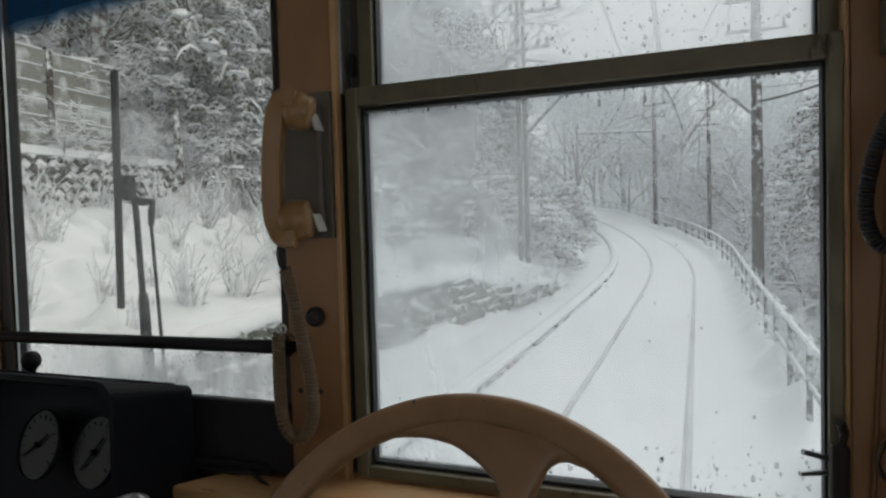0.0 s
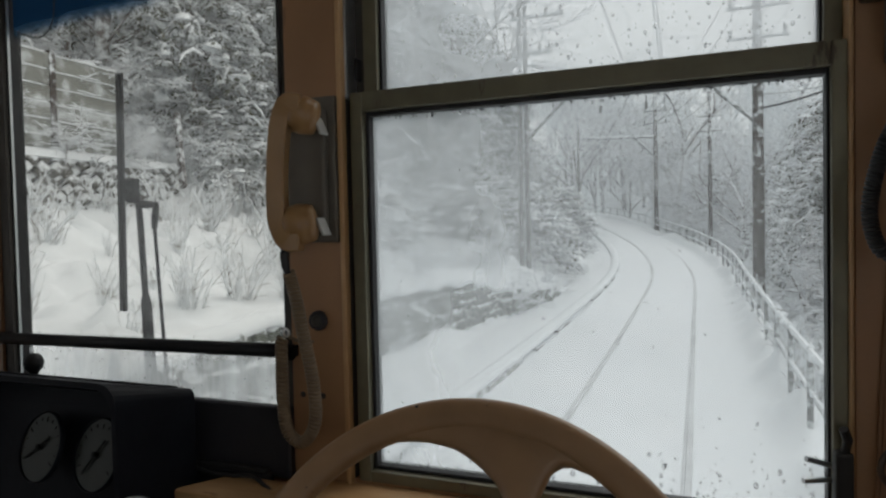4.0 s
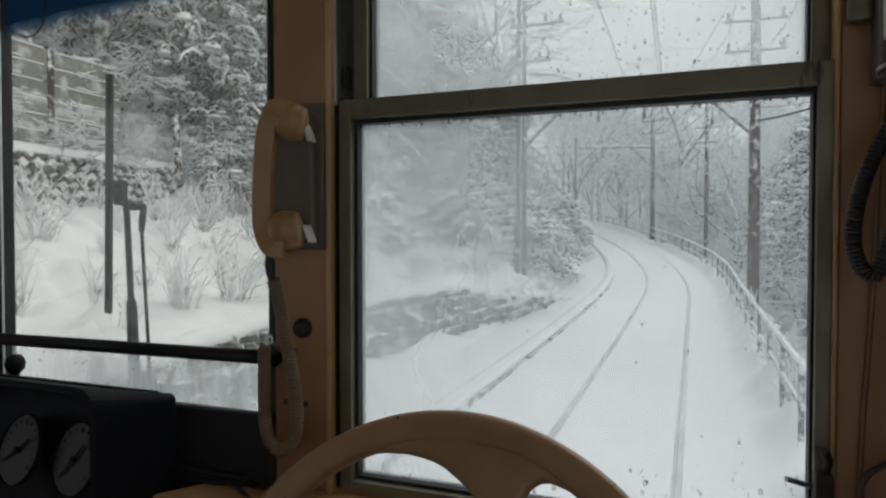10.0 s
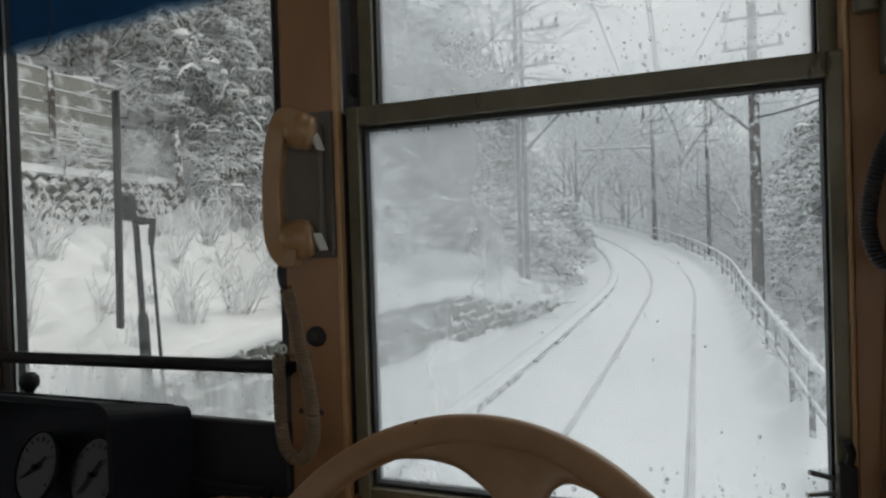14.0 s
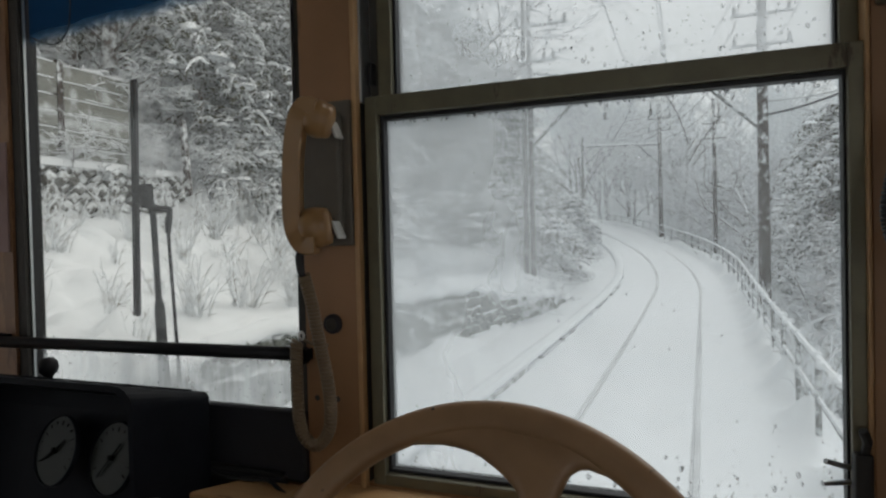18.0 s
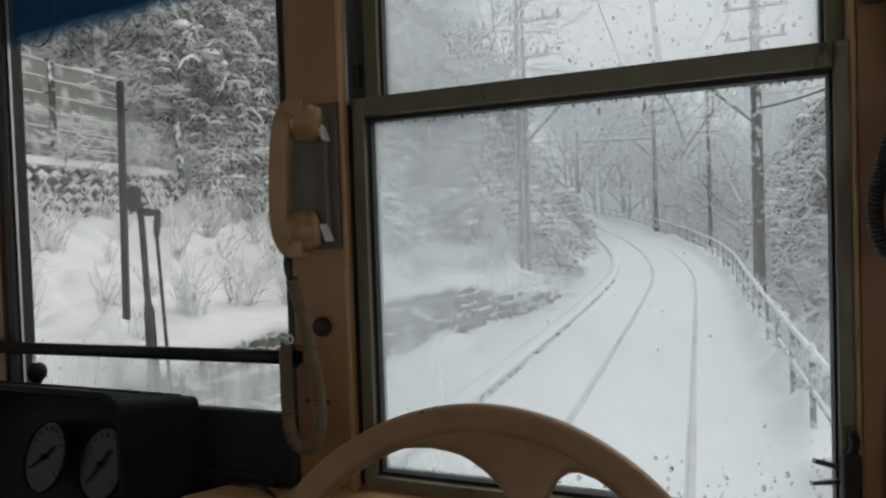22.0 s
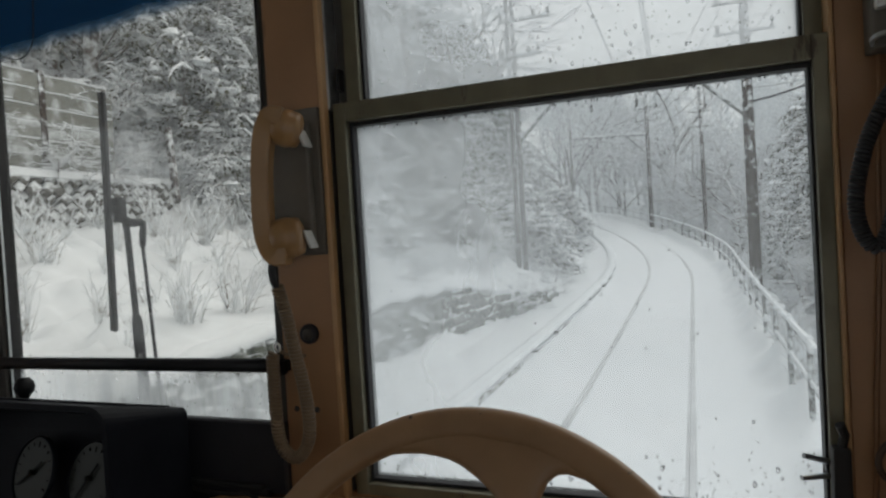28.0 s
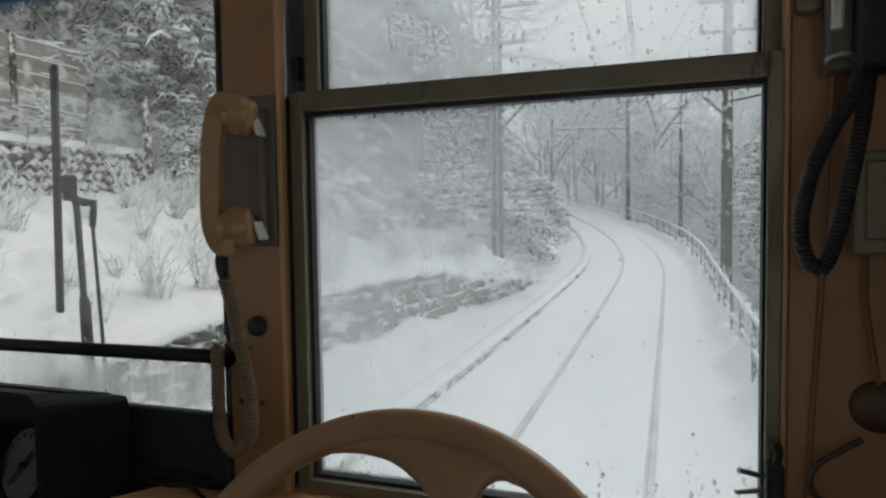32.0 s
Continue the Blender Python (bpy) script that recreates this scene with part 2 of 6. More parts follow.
M_POLE = frosted_mat("rimed_concrete_pole", (0.15, 0.15, 0.148), 0.30, 5.0)
M_WOOD = frosted_mat("rimed_wooden_pole", (0.05, 0.04, 0.035), 0.36, 7.0)
M_MAST = frosted_mat("weathered_concrete_mast", (0.085, 0.082, 0.08), 0.33, 7.0)
M_IRON = frosted_mat("snowy_iron", (0.16, 0.165, 0.16), 0.45, 9.0)
M_WIRE = mat("dark_cable", (0.10, 0.10, 0.10), 0.7)
M_RIMEWIRE = mat("rimed_cable", (0.55, 0.57, 0.58), 0.8)
M_BARK = frosted_mat("rimed_bark", (0.12, 0.10, 0.09), 0.48, 6.0)
M_TWIG = frosted_mat("rimed_twigs", (0.30, 0.27, 0.26), 0.74, 9.0)
M_LEAF = frosted_mat("snowy_evergreen_leaf", (0.074, 0.072, 0.046), 0.38, 2.6)
M_FENCE = frosted_mat("snowy_grey_boards", (0.185, 0.187, 0.17), 0.36, 2.4)
M_SCRUB = frosted_mat("snowy_scrub_hillside", (0.14, 0.13, 0.118), 0.62, 1.6)
M_GREEN = mat("green_fence_paint", (0.03, 0.12, 0.085), 0.5, 0, (0.025, 0.09, 0.065), 20)
M_GRASS = frosted_mat("rimed_dry_grass", (0.19, 0.168, 0.135), 0.62, 8.0)
worn(M_PAINT, (0.20, 0.105, 0.052), 3.2, 0.075, (2.2, 2.2, 0.5))
worn(M_PAINT, (0.09, 0.055, 0.034), 26.0, 0.185)
worn(M_WHEEL, (0.40, 0.235, 0.105), 5.0, 0.10, (1, 1, 2.0), 0.5)
worn(M_WHEEL, (0.11, 0.07, 0.045), 24.0, 0.165)
worn(M_SASH, (0.11, 0.095, 0.075), 16.0, 0.10, (1, 1, 0.25))
worn(M_SHELF, (0.052, 0.048, 0.047), 7.0, 0.13, (0.5, 1, 2.5))
worn(M_PHONE, (0.20, 0.115, 0.05), 22.0, 0.15)
worn(M_LEDGE, (0.24, 0.13, 0.06), 9.0, 0.10, (0.5, 2, 2))
# Condensation on these two panes, strengthened to paint in the haze outdoors.
G_LOWER = glass_mat("misted_hazed_windscreen", 0.44, 0.10, -0.46, 0.03, 0.0, milk=(0.65, 0.68, 0.695))
G_UPPER = glass_mat("misted_hazed_top_light", 0.36, 0.42, -0.40, 0.13, 3.0, milk=(0.72, 0.75, 0.765))
G_MID = glass_mat("clear_middle_windscreen", 0.03, 0.06, -1.1, -0.6, 7.0, 2.17, 0.42, clean=(0.935, 0.93, 0.905))
G_DROP = bpy.data.materials.new("water_drop")
G_DROP.use_nodes = True
G_DROP.node_tree.nodes["Principled BSDF"].inputs["Transmission Weight"].default_value = 1.0
G_DROP.node_tree.nodes["Principled BSDF"].inputs["Roughness"].default_value = 0.03
G_DROP.node_tree.nodes["Principled BSDF"].inputs["IOR"].default_value = 1.33


def tint_mat(name):
    """A dark blue tinted film whose lower edge slopes and fades out softly."""
    m = bpy.data.materials.new(name)
    m.use_nodes = True
    n, l = m.node_tree.nodes, m.node_tree.links
    n.remove(n["Principled BSDF"])
    geo, dot = n.new("ShaderNodeNewGeometry"), n.new("ShaderNodeVectorMath")
    dot.operation = "DOT_PRODUCT"
    dot.inputs[1].default_value = (-0.043, 0.0, 1.0)
    l.new(geo.outputs["Position"], dot.inputs[0])
    no = n.new("ShaderNodeTexNoise")
    no.inputs["Scale"].default_value = 9.0
    l.new(geo.outputs["Position"], no.inputs["Vector"])
    add = n.new("ShaderNodeMath")
    add.operation = "MULTIPLY_ADD"
    add.inputs[1].default_value = 0.02
    l.new(no.outputs["Fac"], add.inputs[0])
    l.new(dot.outputs["Value"], add.inputs[2])
    rng = n.new("ShaderNodeMapRange")
    rng.interpolation_type = "SMOOTHSTEP"
    for k, v in zip(("From Min", "From Max", "To Min", "To Max"), (2.777, 2.812, 0.0, 1.0)):
        rng.inputs[k].default_value = v
    l.new(add.outputs[0], rng.inputs["Value"])
    clear, dark, mix = n.new("ShaderNodeBsdfTransparent"), n.new("ShaderNodeBsdfTransparent"), n.new("ShaderNodeMixShader")
    dark.inputs[0].default_value = (0.05, 0.13, 0.22, 1)
    cloth, tint = n.new("ShaderNodeBsdfTranslucent"), n.new("ShaderNodeMixShader")
    cloth.inputs[0].default_value = (0.03, 0.085, 0.155, 1)
    tint.inputs[0].default_value = 0.5
    l.new(dark.outputs[0], tint.inputs[1])
    l.new(cloth.outputs[0], tint.inputs[2])
    l.new(rng.outputs[0], mix.inputs[0])
    l.new(clear.outputs[0], mix.inputs[1])
    l.new(tint.outputs[0], mix.inputs[2])
    l.new(mix.outputs[0], n["Material Output"].inputs["Surface"])
    return m


M_TINT = tint_mat("blue_tinted_film")


# ---- mesh helpers ----
def base_of(ob):
    at = Vector((0, 0, 0))
    while ob is not None:
        at += ob.location
        ob = ob.parent
    return at


def thing(name, at, label, category, group="", kind=""):
    ob = new(name)
    ob.empty_display_size = 0.05
    ob.location = at
    return tagged(ob, label, category, group, kind)


def part(name, bm, material, parent=None, label="", smooth=False, kind=""):
    """Links a bmesh, given in world metres, as one mesh object under its parent."""
    me = bpy.data.meshes.new(name)
    if parent is not None:
        bmesh.ops.translate(bm, verts=bm.verts, vec=-base_of(parent))
    bm.to_mesh(me)
    bm.free()
    me.materials.append(material)
    if smooth:
        me.polygons.foreach_set("use_smooth", [True] * len(me.polygons))
    ob = new(name, me)
    ob.parent = parent
    return tagged(ob, label, kind=kind)


def mesh_part(name, verts, faces, material, parent=None, label="", smooth=False, kind=""):
    me = bpy.data.meshes.new(name)
    me.from_pydata(verts, [], faces)
    me.materials.append(material)
    if smooth:
        me.polygons.foreach_set("use_smooth", [True] * len(me.polygons))
    ob = new(name, me)
    ob.parent = parent
    return tagged(ob, label, kind=kind)


def box(x0, x1, y0, y1, z0, z1, bevel=0.0, seg=1, bm=None):
    own = bmesh.new()
    bmesh.ops.create_cube(own, size=1.0, matrix=Matrix.LocRotScale(((x0 + x1) / 2, (y0 + y1) / 2, (z0 + z1) / 2), None, (x1 - x0, y1 - y0, z1 - z0)))
    if bevel:
        bmesh.ops.bevel(own, geom=own.edges[:], offset=bevel, segments=seg, affect="EDGES", profile=0.6)
    if bm is None:
        return own
    tmp = bpy.data.meshes.new("tmp")
    own.to_mesh(tmp)
    own.free()
    bm.from_mesh(tmp)
    bpy.data.meshes.remove(tmp)
    return bm


def tube(points, radius, sides=8, bm=None, caps=True):
    """A tube through points; radius is one number or one per point."""
    bm = bm or bmesh.new()
    pts = [Vector(p) for p in points]
    rad = radius if isinstance(radius, (list, tuple)) else [radius] * len(pts)
    rings, up = [], None
    for i, p in enumerate(pts):
        d = (pts[min(i + 1, len(pts) - 1)] - pts[max(i - 1, 0)]).normalized()
        if up is None:
            up = Vector((0, 0, 1)) if abs(d.z) < 0.9 else Vector((1, 0, 0))
        side = d.cross(up).normalized()
        up = side.cross(d).normalized()
        rings.append([bm.verts.new(p + rad[i] * (math.cos(a) * side + math.sin(a) * up)) for a in (2 * math.pi * k / sides for k in range(sides))])
    for a, b in zip(rings, rings[1:]):
        for k in range(sides):
            bm.faces.new((a[k], a[(k + 1) % sides], b[(k + 1) % sides], b[k]))
    if caps:
        bm.faces.new(rings[0][::-1])
        bm.faces.new(rings[-1])
    return bm


def lathe(profile, origin, axis, n=32, bm=None):
    """Turns (radius, height) pairs round an axis."""
    bm = bm or bmesh.new()
    rot = Vector(axis).to_track_quat("Z", "Y").to_matrix()
    rings = []
    for r, h in profile:
        rings.append([bm.verts.new(Vector(origin) + rot @ Vector((max(r, 1e-5) * math.cos(a), max(r, 1e-5) * math.sin(a), h))) for a in (2 * math.pi * k / n for k in range(n))])
    for a, b in zip(rings, rings[1:]):
        for k in range(n):
            bm.faces.new((a[k], a[(k + 1) % n], b[(k + 1) % n], b[k]))
    return bm


def spline(points, per=10):
    """A smooth line through points."""
    p = [Vector(q) for q in points]
    p = [2 * p[0] - p[1]] + p + [2 * p[-1] - p[-2]]
    out = []
    for i in range(1, len(p) - 2):
        for k in range(per):
            t = k / per
            out.append(0.5 * (2 * p[i] + (p[i + 1] - p[i - 1]) * t + (2 * p[i - 1] - 5 * p[i] + 4 * p[i + 1] - p[i + 2]) * t * t + (3 * p[i] - p[i - 1] - 3 * p[i + 1] + p[i + 2]) * t ** 3))
    return out + [p[-2]]


def coil(points, radius, wire, turns, per=10):
    """A coiled cord whose centre runs along points."""
    line = spline(points, 24)
    n = turns * per
    run = [0.0]
    for a, b in zip(line, line[1:]):
        run.append(run[-1] + (b - a).length)
    out, up, k = [], Vector((0, 1, 0)), 0
    for i in range(n + 1):
        s = i / n * run[-1]
        while k < len(line) - 2 and run[k + 1] < s:
            k += 1
        c = line[k].lerp(line[k + 1], (s - run[k]) / max(1e-9, run[k + 1] - run[k]))
        d = (line[k + 1] - line[k]).normalized()
        side = d.cross(up).normalized()
        a = 2 * math.pi * i / per
        out.append(c + radius * (math.cos(a) * side + math.sin(a) * side.cross(d)))
    return tube(out, wire, 5)

# ---- the tram cab: floor, walls, ceiling ----
def structure(name, bm, material, label="", smooth=False):
    return tagged(part(name, bm, material, None, smooth=smooth), label, name.split("_")[0], kind="structure")


XL, XR, YF, YB, ZF, ZC = -2.02, 0.36, 0.80, -1.10, 1.00, 3.05
structure("cab_floor", box(XL - 0.06, XR + 0.06, YB - 0.06, 0.90, ZF - 0.08, ZF), M_FLOOR, "worn dark floor of the tram cab")
structure("cab_underframe", box(XL + 0.05, XR - 0.05, YB, 0.86, 0.03, ZF - 0.08), M_FLOOR, "plain dark underframe carrying the tram cab")
# Out of view; the cream is chosen to bounce light round the cab.
structure("cab_ceiling", box(XL - 0.06, XR + 0.06, YB - 0.06, 0.92, ZC, ZC + 0.06), M_ROOF, "plain unseen ceiling of the tram cab, cream to bounce light")
bm = box(XL, XR, YF, 0.848, ZF, 1.985)
box(XL, XR, YF, 0.848, 2.93, ZC, bm=bm)
box(XL, -1.90, YF, 0.848, 1.985, 2.93, bm=bm)
box(-1.315, -1.182, YF, 0.848, 1.985, 2.93, bm=bm)
box(-0.556, -0.466, YF, 0.848, 1.985, 2.93, 0.004, 2, bm=bm)
box(0.158, XR, YF, 0.848, 1.985, 2.93, 0.003, 1, bm=bm)
box(-1.90, -1.315, YF, 0.848, 1.985, 2.074, bm=bm)
box(-1.182, -0.556, 0.807, 0.848, 1.985, 2.074, bm=bm)
box(-0.466, 0.158, 0.807, 0.848, 1.985, 2.003, bm=bm)
wall_front = structure("wall_front", bm, M_PAINT, "tan painted front wall of the cab with three window openings")
part("pillar_lip", box(-0.466, -0.4585, 0.794, 0.808, 1.99, 2.93, 0.002, 2), M_LIP, wall_front, "pillar edge painted lighter as if catching light")
part("panel_lip", box(0.155, 0.159, 0.797, 0.83, 1.99, 2.93, 0.001), M_LIP, wall_front, "panel edge painted lighter as a highlight line")
for x in (-0.504, -0.538):
    part("screw", lathe([(0.0, -0.003), (0.003, -0.0025), (0.0045, 0.0)], (x, 0.80, 2.121), (0, 1, 0), 12), M_GAP, wall_front, "dark screw head")
# Side openings are unseen, added and sized to let daylight into the cab.
for name, x0, x1, edge in (("wall_left", XL - 0.06, XL, 0.30), ("wall_right", XR, XR + 0.06, 0.22)):
    bm = box(x0, x1, YB, 0.848, ZF, 1.85)
    box(x0, x1, YB, 0.848, 2.85, ZC, bm=bm)
    box(x0, x1, YB, -0.85, 1.85, 2.85, bm=bm)
    box(x0, x1, edge, 0.848, 1.85, 2.85, bm=bm)
    structure(name, bm, M_PAINT, "tan painted side wall of the cab, unseen opening added for light")
# Unseen rear opening added to brighten the surfaces that face backwards.
bm = box(XL - 0.06, XR + 0.06, YB - 0.06, YB, ZF, 1.95)
box(XL - 0.06, XR + 0.06, YB - 0.06, YB, 2.80, ZC, bm=bm)
box(XL - 0.06, -0.45, YB - 0.06, YB, 1.95, 2.80, bm=bm)
box(0.22, XR + 0.06, YB - 0.06, YB, 1.95, 2.80, bm=bm)
structure("wall_back", bm, M_ROOF, "cream partition behind the driver, unseen opening added for light")


def pane(name, x0, x1, y, z0, z1, glass, parent, label=""):
    ob = part(name, box(x0, x1, y, y + 0.004, z0, z1), glass, parent, label)
    ob.visible_shadow = False
    return ob


def bars(names, rect, w, y0, y1, material, parent, label="", bevel=0.002):
    """Left, right, bottom and top bars round a rectangle of glass; w gives their widths."""
    x0, x1, z0, z1 = rect
    l, r, b, t = w
    spans = ((x0 - l, x0, z0 - b, z1 + t), (x1, x1 + r, z0 - b, z1 + t), (x0, x1, z0 - b, z0), (x0, x1, z1, z1 + t))
    for n, (a, c, d, e) in zip(names, spans):
        if c - a > 1e-4 and e - d > 1e-4:
            part(n, box(a, c, y0, y1, d, e, bevel, 2), material, parent, label)


# the driver's window: a lower sash behind a middle rail, and a top light
window_1 = thing("window_1", (-0.145, 0.83, 2.0), "olive metal sash window with misted, rain-spotted glass", "window", kind="structure")
bars(("stile", "stile", "bottom_rail", "middle_rail"), (-0.4325, 0.140, 2.017, 2.527), (0.019, 0.017, 0.016, 0.027), 0.806, 0.836, M_SASH, window_1)
bars(("gasket",) * 4, (-0.4275, 0.137, 2.022, 2.521), (0.005, 0.003, 0.005, 0.006), 0.818, 0.840, M_RUBBER, window_1, "black rubber gasket", 0.001)
pane("pane", -0.4275, 0.137, 0.830, 2.022, 2.521, G_LOWER, window_1, "lower pane with mist, raindrops and painted haze")
bars(("stile", "stile", "bottom_rail", "top_rail"), (-0.4185, 0.1365, 2.553, 2.915), (0.022, 0.0195, -0.0, 0.014), 0.829, 0.858, M_SASH, window_1)
bars(("gasket",) * 4, (-0.4145, 0.1335, 2.5555, 2.911), (0.004, 0.003, 0.0025, 0.004), 0.838, 0.862, M_RUBBER, window_1, "black rubber gasket", 0.001)
pane("pane", -0.4145, 0.1335, 0.850, 2.5555, 2.911, G_UPPER, window_1, "upper pane with mist, raindrops and painted haze")
part("track", box(-0.4655, -0.4585, 0.8085, 0.847, 1.99, 2.547), M_GAP, window_1, "dark window track")
part("track", box(-0.4585, -0.4425, 0.838, 0.847, 1.99, 2.93), M_GAP, window_1, "dark window track")
part("track", box(0.1525, 0.158, 0.838, 0.847, 1.99, 2.93), M_GAP, window_1, "dark window track")
part("edge_strip", box(-0.4640, -0.4575, 0.8085, 0.840, 2.548, 2.925, 0.0015), M_ALU, window_1, "bare aluminium strip")
part("stop", box(-0.4525, -0.4475, 0.822, 0.838, 2.575, 2.607, 0.001), M_RUBBER, window_1, "black rubber stop")
latch = part("latch", box(0.1395, 0.158, 0.792, 0.812, 2.04, 2.108, 0.004, 2), M_PANEL, window_1, "dark sash latch")
part("latch_lever", tube([(0.15, 0.800, 2.106), (0.152, 0.795, 2.122), (0.147, 0.790, 2.135)], 0.005, 8), M_PANEL, latch, "dark latch lever")
for a, b in (((0.139, 0.815, 2.086), (0.113, 0.800, 2.096)), ((0.139, 0.815, 2.070), (0.110, 0.800, 2.071))):
    part("prong", tube([a, b], 0.0032, 8), M_ALU, window_1, "short metal prong")

# the middle window
window_2 = thing("window_2", (-0.87, 0.83, 2.08), "fixed middle window in a dark frame, wet glass", "window", kind="structure")
bars(("frame_bar",) * 4, (-1.160, -0.578, 2.0795, 2.905), (0.022, 0.0, 0.0175, 0.025), 0.806, 0.842, M_GAP, window_2)
part("frame_bar", box(-0.578, -0.556, 0.820, 0.842, 2.072, 2.93, 0.001), M_GAP, window_2)
bars(("gasket",) * 4, (-1.155, -0.581, 2.083, 2.900), (0.005, 0.003, 0.005, 0.005), 0.820, 0.840, M_RUBBER, window_2, "black rubber gasket", 0.001)
pane("pane", -1.155, -0.581, 0.832, 2.083, 2.900, G_MID, window_2)
part("edge_strip", box(-0.5775, -0.5760, 0.814, 0.8195, 2.30, 2.90), M_ALU, window_2, "thin bright metal strip")
part("edge_strip", box(-1.1585, -1.1560, 0.815, 0.822, 2.10, 2.90), M_ALU, window_2, "thin bright metal strip")
window_3 = thing("window_3", (-1.60, 0.83, 2.08), "third front window in a dark frame", "window", kind="structure")
bars(("frame_bar",) * 4, (-1.88, -1.34, 2.090, 2.905), (0.02, 0.025, 0.018, 0.025), 0.81, 0.842, M_GAP, window_3)
pane("pane", -1.88, -1.34, 0.832, 2.090, 2.905, G_MID, window_3)

# raindrops on the driver's window
def drops(name, x0, x1, z0, z1, y, count, parent, low, seed, big=1.0):
    rnd = random.Random(seed)
    verts, faces = [], []
    for _ in range(count):
        x = rnd.uniform(x0, x1)
        z = z0 + (z1 - z0) * (rnd.random() ** low)
        r = big * rnd.choice((0.0005, 0.0006, 0.0007, 0.0009, 0.0011, 0.0014))
        tall = rnd.uniform(1.0, 1.7)
        b = len(verts)
        verts.append((x, y - r * 0.34, z))
        for k in range(8):
            a = 2 * math.pi * k / 8
            verts.append((x + 0.75 * r * math.cos(a), y - r * 0.22, z + 0.75 * r * tall * math.sin(a)))
        for k in range(8):
            a = 2 * math.pi * k / 8
            verts.append((x + r * math.cos(a), y, z + r * tall * math.sin(a) - 0.2 * r))
        for k in range(8):
            j = (k + 1) % 8
            faces.append((b, b + 1 + j, b + 1 + k))
            faces.append((b + 1 + k, b + 1 + j, b + 9 + j, b + 9 + k))
        faces.append(tuple(b + 9 + k for k in range(8)))
    at = base_of(parent)
    verts = [(x - at.x, yy - at.y, z - at.z) for x, yy, z in verts]
    mesh_part(name, verts, faces, G_DROP, parent, "raindrops on the glass", True, "stuff")


drops("raindrops", -0.42, 0.13, 2.025, 2.515, 0.8298, 190, window_1, 4.5, 1)
drops("raindrops", -0.05, 0.13, 2.03, 2.30, 0.8298, 34, window_1, 1.8, 9)
drops("raindrops", 0.0, 0.135, 2.026, 2.14, 0.8298, 34, window_1, 1.5, 10, 1.4)
drops("raindrops", -0.41, 0.13, 2.56, 2.72, 0.8498, 300, window_1, 1.6, 2)
drops("raindrops", -0.42, 0.13, 2.026, 2.075, 0.8298, 60, window_1, 1.3, 12, 1.9)
drops("raindrops", -0.41, 0.13, 2.56, 2.80, 0.8498, 230, window_1, 1.5, 14, 1.6)
drops("raindrops", -1.15, -0.595, 2.10, 2.20, 0.8318, 150, window_2, 1.3, 3, 1.2)
drops("hanging_beads", -0.425, 0.135, 2.5135, 2.5205, 0.8298, 85, window_1, 0.5, 15, 1.7)
drops("standing_beads", -0.41, 0.131, 2.5565, 2.561, 0.8498, 60, window_1, 1.0, 16, 1.7)

# dark panel under the middle window, wood ledge and tan box
structure("panel_below_window", box(-1.20, -0.5565, 0.790, 0.8055, 1.995, 2.1018, 0.003), M_SHELF, "dark painted panel below the middle window")
sill = thing("sill", (-0.14, 0.77, 1.985), "varnished tan wooden sill below the driver's window", "sill", kind="structure")
part("board", box(-0.556, 0.20, 0.735, 0.806, 1.978, 1.999, 0.004, 2), M_LEDGE, sill)
part("apron", box(-0.556, 0.20, 0.75, 0.80, 1.90, 1.977, 0.002), M_PAINT, sill)
ledge_box = thing("ledge_box", (-0.56, 0.70, 1.60), "tan wooden box with a flat lid under the window", "box")
bm = box(-0.700, -0.428, 0.700, 0.776, 1.976, 1.998, 0.004, 2)
for v in bm.verts:  # the lid narrows towards the wall
    v.co.x += 0.66 * (v.co.y - 0.700) * max(0.0, (-0.428 - v.co.x) / 0.272)
part("lid", bm, M_LEDGE, ledge_box)
bm = box(-0.693, -0.433, 0.706, 0.771, 1.60, 1.976, 0.003)
for v in bm.verts:
    v.co.x += 0.66 * (v.co.y - 0.700) * max(0.0, (-0.433 - v.co.x) / 0.272)
part("body", bm, M_PAINT, ledge_box)
duct = thing("cable_duct", (-0.64, 0.783, 1.60), "short grey cable duct along the panel foot", "cable duct")
part("channel", box(-0.73, -0.585, 0.7775, 0.7895, 1.60, 2.004, 0.002), M_SHELF, duct)
part("cover", box(-0.728, -0.590, 0.7765, 0.7893, 2.0042, 2.011, 0.003, 2), M_PANEL, duct)
structure("console", box(-1.25, -0.35, 0.50, 0.775, ZF, 1.60, 0.01, 2), M_PANEL, "dark control console")
loose_cable = thing("loose_cable", (-0.62, 0.775, 1.995), "loose black cable along the panel foot", "cable")
part("sheath", tube(spline([(-0.74, 0.772, 2.004), (-0.68, 0.768, 1.999), (-0.64, 0.765, 2.001), (-0.60, 0.760, 2.006), (-0.575, 0.752, 1.998), (-0.56, 0.745, 1.9955)]), 0.0035, 6), M_RUBBER, loose_cable)

# black handrail across the middle window
handrail = thing("handrail", (-0.87, 0.785, 2.19), "black enamelled handrail across the middle window", "handrail")
part("bar", tube([(-1.21, 0.782, 2.182), (-0.548, 0.782, 2.188)], 0.0105, 16), M_BLACK, handrail, smooth=True)
for x in (-1.20, -0.552):
    part("end_socket", lathe([(0.0115, -0.010), (0.0125, -0.008), (0.0125, 0.008), (0.0115, 0.010)], (x, 0.782, 2.186), (1, 0, 0), 16), M_BLACK, handrail)
    part("stay", box(x - 0.008, x + 0.008, 0.782, 0.803, 2.178, 2.194), M_BLACK, handrail)

